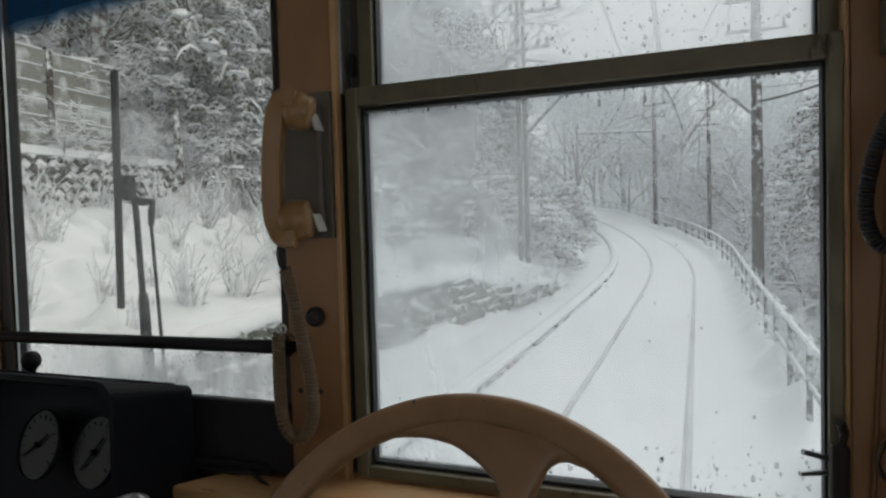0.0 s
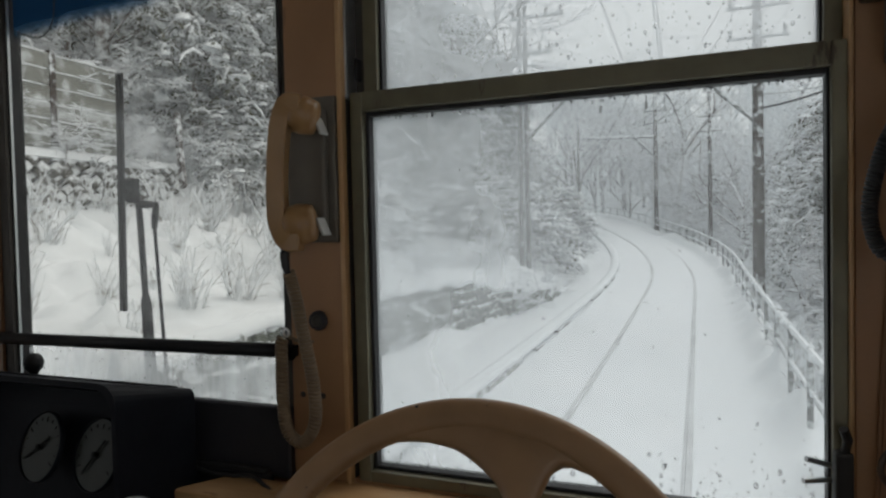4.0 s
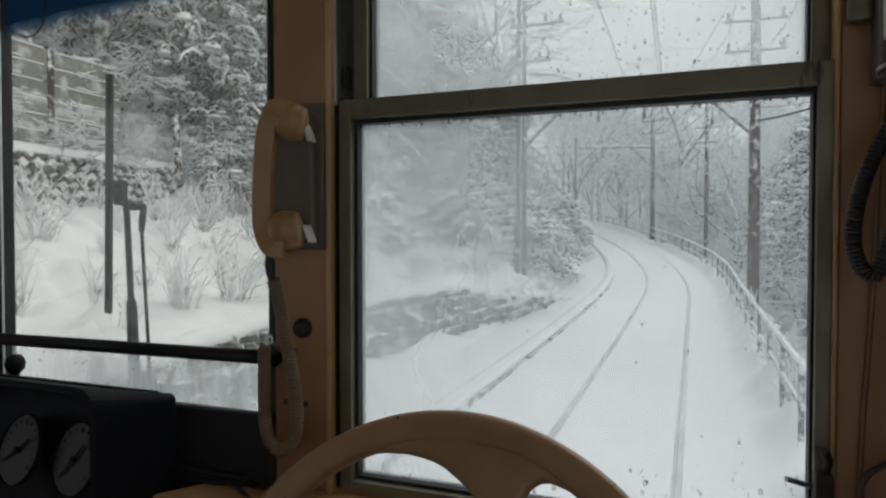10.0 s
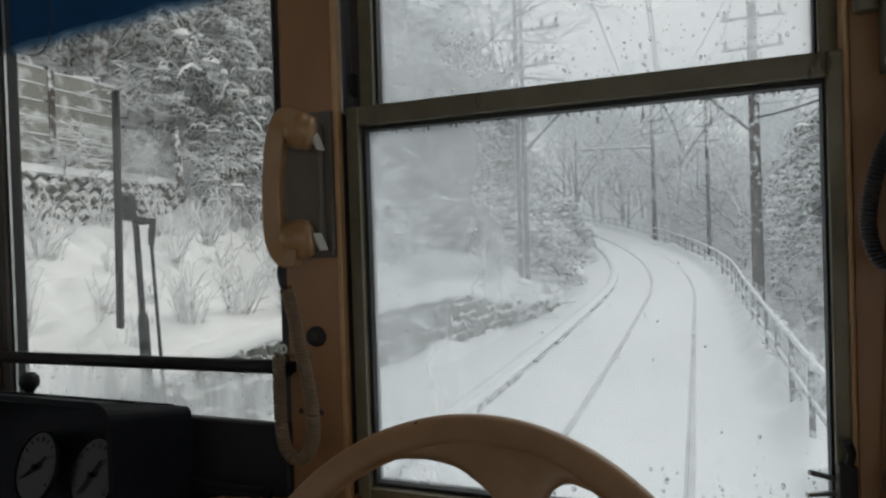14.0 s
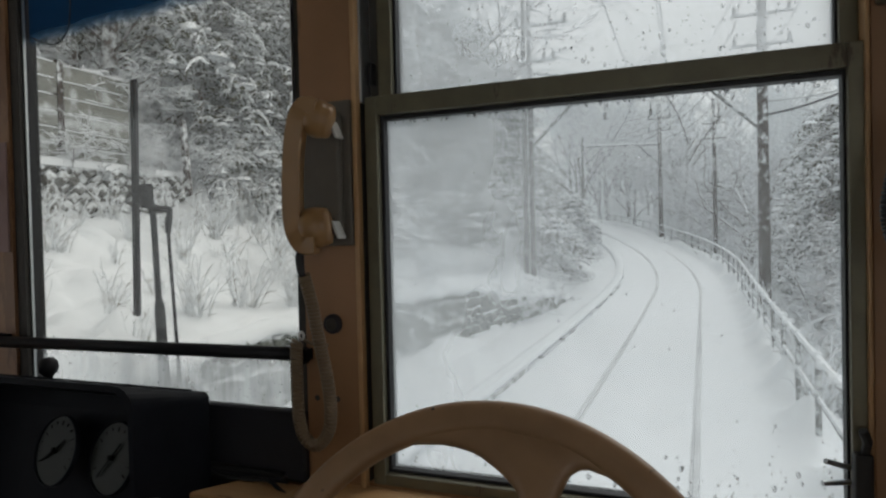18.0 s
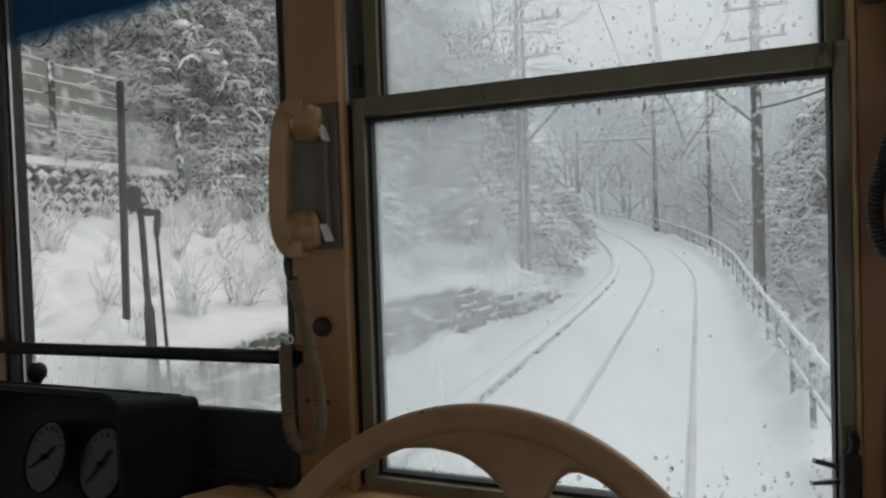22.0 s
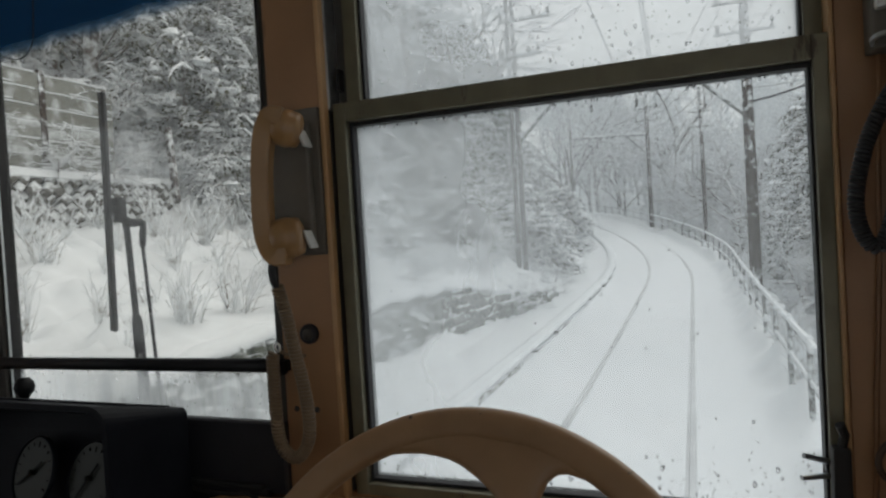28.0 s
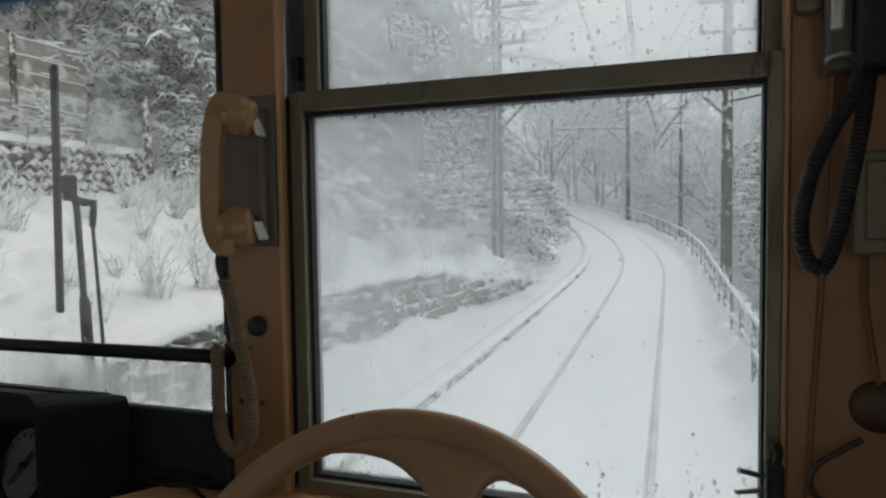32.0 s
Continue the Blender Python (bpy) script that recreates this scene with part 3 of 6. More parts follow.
# telephone handset on the pillar
phone = thing("telephone_handset", (-0.50, 0.795, 2.35), "aged cream telephone handset in clips on a grey plate", "telephone")
plate = part("cradle_plate", box(-0.550, -0.467, 0.790, 0.7995, 2.344, 2.550, 0.003, 2), M_PLATE, phone, "grey backing plate")
part("cradle_pad", box(-0.538, -0.478, 0.776, 0.790, 2.355, 2.53, 0.004, 2), M_PLATE, plate, "grey rubber pad")
line = spline([(-0.488, 0.742, 2.528), (-0.5020, 0.735, 2.5305), (-0.5115, 0.735, 2.520), (-0.5165, 0.735, 2.508), (-0.5215, 0.735, 2.484), (-0.5250, 0.735, 2.4488), (-0.5265, 0.735, 2.4105), (-0.5255, 0.735, 2.380), (-0.5200, 0.735, 2.360), (-0.5090, 0.735, 2.3470), (-0.495, 0.742, 2.346)], 8)
inward, across = Vector((0.93, 0.36, 0)).normalized(), Vector((0.36, -0.93, 0)).normalized()
bm = bmesh.new()
rings = []
for i, c in enumerate(line):
    d = (line[min(i + 1, len(line) - 1)] - line[max(i - 1, 0)]).normalized()
    n = d.cross(across).normalized()
    s = abs(2 * i / (len(line) - 1) - 1)
    w, h = 0.0165 + 0.003 * s * s, 0.0118 + 0.001 * s
    ring = []
    for k in range(8):
        a0 = math.pi / 4 * (k // 2 * 2 + 1)
        u, v = math.copysign(1, math.cos(a0)), math.copysign(1, math.sin(a0))
        cut = (0.86, 1.0) if (k % 2 == 0) == (u * v > 0) else (1.0, 0.86)
        ring.append(bm.verts.new(c + w * u * cut[1] * across + h * v * cut[0] * n))
    rings.append(ring)
for a, b in zip(rings, rings[1:]):
    for k in range(8):
        bm.faces.new((a[k], a[(k + 1) % 8], b[(k + 1) % 8], b[k]))
bm.faces.new(rings[0][::-1])
bm.faces.new(rings[-1])
bmesh.ops.recalc_face_normals(bm, faces=bm.faces)
bm.normal_update()
edges = [e for e in bm.edges if len(e.link_faces) == 2 and e.calc_face_angle(0) > 0.5]
bmesh.ops.bevel(bm, geom=edges, offset=0.0008, segments=1, affect="EDGES")
part("grip", bm, M_PHONE, phone)
for name, x, z, k, tilt in (("earpiece", -0.488, 2.516, 1.0, -0.25), ("mouthpiece", -0.497, 2.370, 1.1, 0.12)):
    prof = [(0.0, -0.022), (0.016, -0.0215), (0.0215, -0.018), (0.0245, -0.011), (0.0258, -0.003), (0.0250, 0.004), (0.0240, 0.005), (0.0238, 0.010), (0.0215, 0.0155), (0.014, 0.0185), (0.0, 0.019)]
    part(name, lathe([(r * k, h * k) for r, h in prof], (x, 0.748, z), (0.86, 0.40, tilt), 32), M_PHONE, phone, smooth=True)
for x, z in ((-0.4705, 2.503), (-0.4705, 2.367)):
    bm = box(x - 0.002, x + 0.002, 0.748, 0.768, z - 0.014, z + 0.012, 0.001)
    bmesh.ops.rotate(bm, verts=bm.verts, cent=(x, 0.765, z), matrix=Matrix.Rotation(radians(-24), 3, "Y"))
    part("clip", bm, M_CLIP, plate, "pale bent metal clip")
part("cord_boot", tube([(-0.5168, 0.7370, 2.3465), (-0.5204, 0.7370, 2.3258), (-0.5190, 0.7370, 2.3127), (-0.5140, 0.7370, 2.3004)], [0.0055, 0.0058, 0.0052, 0.004], 10), M_RUBBER, phone, "black rubber cord boot", True)
cord = part("coil_cord", coil([(-0.5146, 0.7380, 2.3050), (-0.5112, 0.7390, 2.2926), (-0.5039, 0.7400, 2.2642), (-0.4985, 0.7410, 2.2335), (-0.4925, 0.7420, 2.2031), (-0.4868, 0.7430, 2.1749), (-0.4828, 0.7440, 2.1445), (-0.4812, 0.7440, 2.1188), (-0.4840, 0.7440, 2.0966), (-0.4930, 0.7440, 2.0795), (-0.5063, 0.7440, 2.0703), (-0.5224, 0.7440, 2.0782), (-0.5316, 0.7450, 2.0966), (-0.5350, 0.7460, 2.1273), (-0.5369, 0.7480, 2.1684), (-0.5386, 0.7510, 2.2033), (-0.5375, 0.7530, 2.2120)], 0.0064, 0.0031, 79), M_CORD, phone, "aged beige coiled cord", True)
part("cord_eye", lathe([(0.004, -0.001), (0.007, -0.001), (0.007, 0.001), (0.004, 0.001), (0.004, -0.001)], (-0.5335, 0.756, 2.219), (0.3, 1, 0), 16), M_CLIP, cord, "small metal eyelet")
part("cord_tail", tube(spline([(-0.531, 0.757, 2.214), (-0.522, 0.77, 2.205), (-0.515, 0.795, 2.20)]), 0.0028, 6), M_CORD, cord)

button = thing("push_button", (-0.507, 0.80, 2.231), "dark round push button on the tan pillar", "button")
part("bezel", lathe([(0.0, -0.006), (0.009, -0.006), (0.0100, -0.009), (0.0130, -0.008), (0.0145, -0.004), (0.0145, 0.0)], (-0.507, 0.80, 2.231), (0, 1, 0), 28), M_SHELF, button, smooth=True)
part("cap", lathe([(0.0, -0.012), (0.006, -0.011), (0.0085, -0.009), (0.0085, -0.004)], (-0.507, 0.80, 2.231), (0, 1, 0), 24), M_GAP, button, smooth=True)

# gauge housing with two pressure dials
gauges = thing("gauge_box", (-0.85, 0.69, 1.99), "black hooded instrument box with two dials coloured dark for shade", "gauge box")
bm = bmesh.new()
ring = []
X0, X1, Y0, Y1 = -1.16, -0.690, 0.606, 0.745


def hood_section(r):
    """Outline of the hood across the box, its upper corners rounded by r."""
    out = []
    for cx, a0 in ((X1 - r, 0), (X0 + r, 90)):
        for k in range(7):
            a = radians(a0 + 15 * k)
            out.append((cx + r * math.cos(a), 2.170 - r + r * math.sin(a)))
    return [(X1, 1.60)] + out + [(X0, 1.60)]


sect = hood_section(0.030)
for y, dz, r in ((Y0, 0.0, 0.030), (Y0 + 0.05, -0.013, 0.024), (Y1 - 0.01, -0.036, 0.012), (Y1, -0.038, 0.010)):
    ring.append([bm.verts.new((x, y, z + (dz if z > 2.0 else 0))) for x, z in hood_section(r)])
for a, b in zip(ring, ring[1:]):
    for k in range(len(sect) - 1):
        bm.faces.new((a[k], a[k + 1], b[k + 1], b[k]))
bm.faces.new(ring[-1])
inner = [bm.verts.new((X0 + 0.008 + (x - X0) / (X1 - X0) * (X1 - X0 - 0.016), Y0, 1.6 + (z - 1.6) * 0.985)) for x, z in sect]
deep = []
for v in inner:
    y = max(0.62, 0.676 + 0.30 * (v.co.z - 2.050))
    deep.append(bm.verts.new((v.co.x, y, v.co.z - (0.31 * (y - Y0) + 0.004 if v.co.z > 2.0 else 0.0))))
for k in range(len(sect) - 1):
    bm.faces.new((ring[0][k + 1], ring[0][k], inner[k], inner[k + 1]))
    bm.faces.new((inner[k + 1], inner[k], deep[k], deep[k + 1]))
bm.faces.new(deep[::-1])
bmesh.ops.recalc_face_normals(bm, faces=bm.faces)
part("housing", bm, M_HOOD, gauges)
bm = box(-1.155, -0.722, 0.668, 0.7465, 2.1302, 2.1338, 0.001)
for v in bm.verts:
    v.co.z -= 0.292 * (v.co.y - 0.745)
part("lid", bm, M_HOOD, gauges, "thin black lid plate")
for x, angle, angle2 in ((-0.901, 215, 40), (-0.789, 235, 55)):
    z = 2.050
    lean = Matrix.Translation((x, 0.664, z)) @ Matrix.Rotation(radians(-9.0), 4, "Z") @ Matrix.Rotation(radians(-18.0), 4, "X") @ Matrix.Translation((-x, -0.664, -z))

    def tilted(bm):
        bmesh.ops.transform(bm, matrix=lean, verts=bm.verts)
        return bm

    g = part("dial", tilted(lathe([(0.0, -0.004), (0.0485, -0.004), (0.0485, 0.0)], (x, 0.664, z), (0, 1, 0), 40)), M_DIAL, gauges, "aged white dial face, darkened in colour for shade")
    part("bezel", tilted(lathe([(0.0485, 0.0), (0.0485, -0.0055), (0.0493, -0.007), (0.0508, -0.006), (0.0512, 0.0)], (x, 0.664, z), (0, 1, 0), 40)), M_HOOD, g, smooth=True)
    for k in range(13):
        a = radians(-30 + 20 * k)
        bm = box(0.038 if k % 3 else 0.036, 0.0425, -0.0006, 0.0006, -0.0004, 0.0004)
        bmesh.ops.rotate(bm, verts=bm.verts, matrix=Matrix.Rotation(-a, 3, "Y"))
        bmesh.ops.translate(bm, verts=bm.verts, vec=(x, 0.6592, z))
        part("tick", tilted(bm), M_INK, g)
    for name, a, reach in (("needle", angle, 0.034), ("needle", angle2, 0.026)):
        bm = box(-0.010, reach, -0.0007, 0.0007, -0.0014, 0.0014)
        bmesh.ops.rotate(bm, verts=bm.verts, matrix=Matrix.Rotation(-radians(a), 3, "Y"))
        bmesh.ops.translate(bm, verts=bm.verts, vec=(x, 0.6570, z))
        part(name, tilted(bm), M_INK, g)
    part("hub", tilted(lathe([(0.0, -0.004), (0.004, -0.003), (0.004, 0.004)], (x, 0.6565, z), (0, 1, 0), 12)), M_INK, g)

knob = thing("ball_knob", (-1.012, 0.735, 2.132), "small black ball knob on top of the instrument box", "knob")
part("ball", lathe([(0.0, 0.038), (0.008, 0.0365), (0.0135, 0.030), (0.0152, 0.022), (0.0135, 0.014), (0.008, 0.008), (0.006, 0.004)], (-1.012, 0.735, 2.133), (0, 0, 1), 24), M_BLACK, knob, smooth=True)
part("stem", tube([(-1.012, 0.735, 2.100), (-1.012, 0.735, 2.141)], 0.006, 12), M_BLACK, knob)
ring_lamp = thing("ringed_indicator", (-0.662, 0.60, 1.992), "small round indicator with a bright metal ring", "indicator")
part("ring", lathe([(0.026, 0.0), (0.031, 0.0), (0.032, 0.006), (0.030, 0.0085), (0.026, 0.007), (0.026, 0.0)], (-0.655, 0.585, 2.012), (0, -0.35, 1), 32), M_ALU, ring_lamp, smooth=True)
part("cup", lathe([(0.0, -0.01), (0.020, -0.008), (0.026, 0.002)], (-0.655, 0.585, 2.012), (0, -0.35, 1), 28), M_BLACK, ring_lamp, smooth=True)
part("stem", tube([(-0.655, 0.587, 2.005), (-0.655, 0.60, 1.60)], 0.02, 16), M_BLACK, ring_lamp)

# hand wheel with a broad rim, tilted like a steering wheel
WC = Vector((-0.240, 0.600, 1.886))
WN, WU, WV = Vector((0, 0.885, -0.466)), Vector((1, 0, 0)), Vector((0, 0.466, 0.885))
wheel = thing("hand_wheel", WC, "tan painted hand brake wheel with a broad worn rim", "hand wheel")
prof = []
for k in range(24):
    a = 2 * math.pi * k / 24
    prof.append((0.2805 + 0.0195 * math.copysign(abs(math.cos(a)) ** 0.7, math.cos(a)), 0.0145 * math.copysign(abs(math.sin(a)) ** 0.8, math.sin(a))))
part("rim", lathe(prof + [prof[0]], WC, WN, 120), M_WHEEL, wheel, smooth=True)


def between(x, table):
    for (a, u), (b, v) in zip(table, table[1:]):
        if x <= b:
            return u + (v - u) * (x - a) / (b - a)
    return table[-1][1]


LEFT = ((0.03, 0.032), (0.08, 0.020), (0.19, 0.018), (0.205, 0.034), (0.217, 0.055), (0.237, 0.095), (0.25, 0.140), (0.264, 0.205))
RIGHT = ((0.03, 0.032), (0.08, 0.020), (0.21, 0.0165), (0.240, 0.019), (0.252, 0.028), (0.258, 0.040), (0.264, 0.072))
for turn in (72.5, 192.5, 312.5):
    bm = bmesh.new()
    rows_ = []
    for k in range(41):
        r = 0.035 + (0.268 - 0.035) * k / 40
        t = 0.0115 - 0.0015 * k / 40
        bend = -0.010 * (1 - k / 40)
        line = []
        for s, q in ((-1, 0), (-0.86, -0.75), (-0.5, -1), (0, -1.08), (0.5, -1), (0.86, -0.75), (1, 0), (0.86, 0.75), (0, 1), (-0.86, 0.75)):
            off = s * between(r, LEFT if s > 0 else RIGHT)
            a = radians(turn) + off / r
            line.append(bm.verts.new(WC + r * (math.cos(a) * WU + math.sin(a) * WV) + (bend + t * q) * WN))
        rows_.append(line)
    for a, b in zip(rows_, rows_[1:]):
        for k in range(10):
            bm.faces.new((a[k], a[(k + 1) % 10], b[(k + 1) % 10], b[k]))
    bmesh.ops.recalc_face_normals(bm, faces=bm.faces)
    part("spoke", bm, M_WHEEL, wheel, smooth=True)
part("hub", lathe([(0.0, -0.030), (0.024, -0.030), (0.034, -0.022), (0.050, -0.012), (0.052, 0.016), (0.036, 0.026)], WC, WN, 40), M_WHEEL, wheel, smooth=True)
part("shaft", tube([WC + 0.02 * WN, WC + 0.226 * WN], 0.018, 20), M_PANEL, wheel, "dark steel shaft", True)
for a, r in ((86.6, 0.288), (88.4, 0.289), (106, 0.293), (124, 0.288), (140, 0.285)):
    c = WC + r * (math.cos(radians(a)) * WU + math.sin(radians(a)) * WV) - 0.0125 * WN
    part("pit", lathe([(0.0, -0.0012), (0.0018, -0.001), (0.0025, 0.0008)], c, WN, 8), M_GAP, wheel, "dark chipped spot")

# right-hand wall: intercom handset, panel, cables
intercom = thing("intercom", (0.22, 0.78, 2.52), "black intercom handset hanging in a grey wall bracket", "intercom")
bracket = part("bracket", box(0.186, 0.214, 0.760, 0.7995, 2.520, 2.640, 0.003, 2), M_PLATE, intercom, "grey wall bracket")
part("white_hook", box(0.187, 0.197, 0.748, 0.762, 2.556, 2.640, 0.003, 2), M_CLIP, bracket, "pale hook")
part("hook_ring", lathe([(0.010, -0.002), (0.014, -0.002), (0.014, 0.002), (0.010, 0.002), (0.010, -0.002)], (0.196, 0.758, 2.527), (0, 0.3, 1), 20), M_ALU, bracket, "thin metal ring")
unit = part("body", box(0.206, 0.256, 0.735, 0.79, 2.515, 2.780, 0.008, 3), M_PANEL, intercom, smooth=False)
part("speaker_cap", lathe([(0.0, -0.012), (0.02, -0.01), (0.024, 0.0)], (0.232, 0.737, 2.56), (0, 1, 0), 24), M_PANEL, unit, smooth=True)
part("coil_cord", coil([(0.212, 0.752, 2.518), (0.205, 0.748, 2.49), (0.188, 0.744, 2.462), (0.170, 0.740, 2.421), (0.160, 0.738, 2.37), (0.166, 0.738, 2.335), (0.179, 0.738, 2.326), (0.191, 0.740, 2.355), (0.203, 0.745, 2.41), (0.214, 0.752, 2.47), (0.220, 0.757, 2.52)], 0.0056, 0.0024, 96), M_RINGED, intercom, "black coiled cord", True)
# Thin tan tube that draws a faint lighter line down the wall.
part("conduit", tube(spline([(0.1980, 0.7950, 2.5737), (0.1978, 0.7950, 2.5109), (0.1939, 0.7950, 2.4244), (0.1911, 0.7950, 2.3188), (0.1870, 0.7950, 2.2351), (0.1831, 0.7950, 2.1624), (0.1803, 0.7950, 2.0887), (0.1777, 0.7950, 2.0389)]), 0.0026, 8), M_PAINT, intercom, "thin tan tube down the wall", True)
part("backplate", box(0.163, 0.187, 0.786, 0.7995, 2.585, 2.80, 0.006, 3), M_SASH, intercom, "olive backing plate")
switch_box = thing("switch_box", (0.27, 0.79, 2.336), "olive grey switch box on the tan wall", "switch box")
part("body", box(0.212, 0.33, 0.765, 0.7995, 2.337, 2.44, 0.003, 2), M_SASH, switch_box)
part("cover", box(0.22, 0.325, 0.761, 0.766, 2.352, 2.43, 0.002), M_SASH, switch_box)
part("lead", tube(spline([(0.229, 0.79, 2.338), (0.229, 0.788, 2.29), (0.234, 0.786, 2.25), (0.240, 0.782, 2.205)]), 0.0024, 6), M_CORD, switch_box, "thin pale lead")
buzzer = thing("round_buzzer", (0.240, 0.79, 2.17), "brown round buzzer with a hanging cable loop", "buzzer")
part("dome", lathe([(0.0, -0.016), (0.012, -0.0155), (0.022, -0.012), (0.027, -0.004), (0.0275, 0.0)], (0.245, 0.7995, 2.178), (0, 1, 0), 32), M_BROWN, buzzer, smooth=True)
part("cable", tube(spline([(0.228, 0.79, 2.145), (0.208, 0.785, 2.133), (0.186, 0.78, 2.118), (0.178, 0.778, 2.100), (0.186, 0.78, 2.083), (0.210, 0.785, 2.07)]), 0.0034, 8), M_BROWN, buzzer, smooth=True)
notice = thing("notice_plate", (-1.19, 0.797, 2.34), "faded printed notice on the tan pillar", "notice")
part("sheet", box(-1.245, -1.186, 0.7955, 0.7985, 2.345, 2.545), M_PURPLE, notice)

# blue shade band along the head of the middle window
shade = thing("sun_shade_band", (-0.8725, 0.829, 2.66), "dark blue tinted sun shade across the window head", "sun shade")
ob = part("film", box(-1.1545, -0.5815, 0.8265, 0.8275, 2.62, 2.899), M_TINT, shade)
ob.visible_shadow = False
part("edge_clip", box(-1.1545, -0.5905, 0.8245, 0.8285, 2.894, 2.899), M_ALU, shade, "thin metal edge clip")

part("pull_cord", tube(spline([(-1.0399, 0.8220, 2.8254), (-1.0435, 0.8220, 2.7712), (-1.0488, 0.8220, 2.7421), (-1.0637, 0.8220, 2.7230), (-1.0867, 0.8220, 2.7169), (-1.1155, 0.8220, 2.7237), (-1.1400, 0.8220, 2.7351)]), 0.0012, 6), M_RUBBER, shade, "thin dark pull cord")

# wiper outside the middle window
wiper = thing("window_wiper", (-0.93, 0.90, 2.08), "black window wiper standing upright on the wet glass", "wiper")


def leaning(x0, x1, y0, y1, z0, z1, drift, bevel):
    """An upright bar whose foot stands drift metres to the side of its head."""
    bm = box(x0, x1, y0, y1, z0, z1, bevel)
    for v in bm.verts:
        v.co.x += drift * (z1 - v.co.z) / (z1 - z0)
    return bm


part("blade", leaning(-0.9450, -0.9385, 0.862, 0.866, 2.224, 2.648, -0.0095, 0.001), M_RUBBER, wiper)
part("rubber", leaning(-0.9465, -0.9450, 0.858, 0.863, 2.226, 2.646, -0.0095, 0.0), M_PANEL, wiper, "worn rubber lip")
part("backing", leaning(-0.9385, -0.9368, 0.862, 0.867, 2.226, 2.646, -0.0095, 0.0005), M_SHELF, wiper, "grey metal backing strip")
clamp = part("joint", box(-0.950, -0.930, 0.872, 0.890, 2.418, 2.462, 0.003), M_BLACK, wiper)
part("bolt", lathe([(0.0, -0.006), (0.006, -0.005), (0.0075, 0.0)], (-0.940, 0.872, 2.440), (0, 1, 0), 10), M_PANEL, clamp)
part("crank", tube(spline([(-0.942, 0.884, 2.440), (-0.938, 0.887, 2.424), (-0.926, 0.888, 2.4165), (-0.893, 0.888, 2.4135)]), [0.0075] * 25 + [0.006] * 6, 8), M_BLACK, wiper)
part("arm", tube([(-0.937, 0.889, 2.418), (-0.935, 0.890, 2.400), (-0.9326, 0.895, 2.235)], 0.0056, 8), M_BLACK, wiper)
part("arm_sleeve", tube([(-0.9329, 0.895, 2.248), (-0.9324, 0.896, 2.235), (-0.9310, 0.900, 2.080)], [0.0075, 0.0092, 0.0105], 10), M_BLACK, wiper)
part("rod_end", tube([(-0.893, 0.888, 2.416), (-0.898, 0.889, 2.395), (-0.9015, 0.890, 2.372)], [0.0045, 0.0062, 0.005], 8), M_BLACK, wiper)
part("link_rod", tube([(-0.9012, 0.890, 2.376), (-0.8935, 0.900, 2.085)], 0.0031, 8), M_BLACK, wiper)
part("pivot", box(-0.965, -0.865, 0.885, 0.93, 2.050, 2.092, 0.006), M_BLACK, wiper)


# ---- the line and the land ----
FENCE = 1.92


def track_x(y):
    """The middle of the track."""
    base = -0.83 + 0.008 * min(y, 22.0)
    if y < -5:
        s = max(y, -45.0) + 5
        base += 0.003 * s * s - (0.24 * (y + 45) if y < -45 else 0.0)
    if y > 22:
        s = min(y, 62.0) - 22
        base -= 0.0072 * s * s
        if y > 62:
            base -= 0.576 * (y - 62)
    return base


def track_z(y):
    """The height of the rails: level under the tram, then climbing."""
    s = max(0.0, min(y, 46.0) - 6.0)
    return 0.0013 * s * s + (0.104 * (y - 46) if y > 46 else 0.0)


def smooth(a, b, x):
    t = min(1.0, max(0.0, (x - a) / (b - a)))
    return t * t * (3 - 2 * t)


def bank_x(y):
    """The foot of the mossy stone bank on the uphill side."""
    return -6.6 + 0.145 * min(max(y, -8.0), 18.0)


def bank_rise(y):
    """How much higher than elsewhere the bank stands about its middle."""
    return (0.26 * smooth(5.2, 7.6, y) + 0.12 * smooth(8.5, 10.5, y)) * (1.0 - smooth(12.5, 16.5, y))


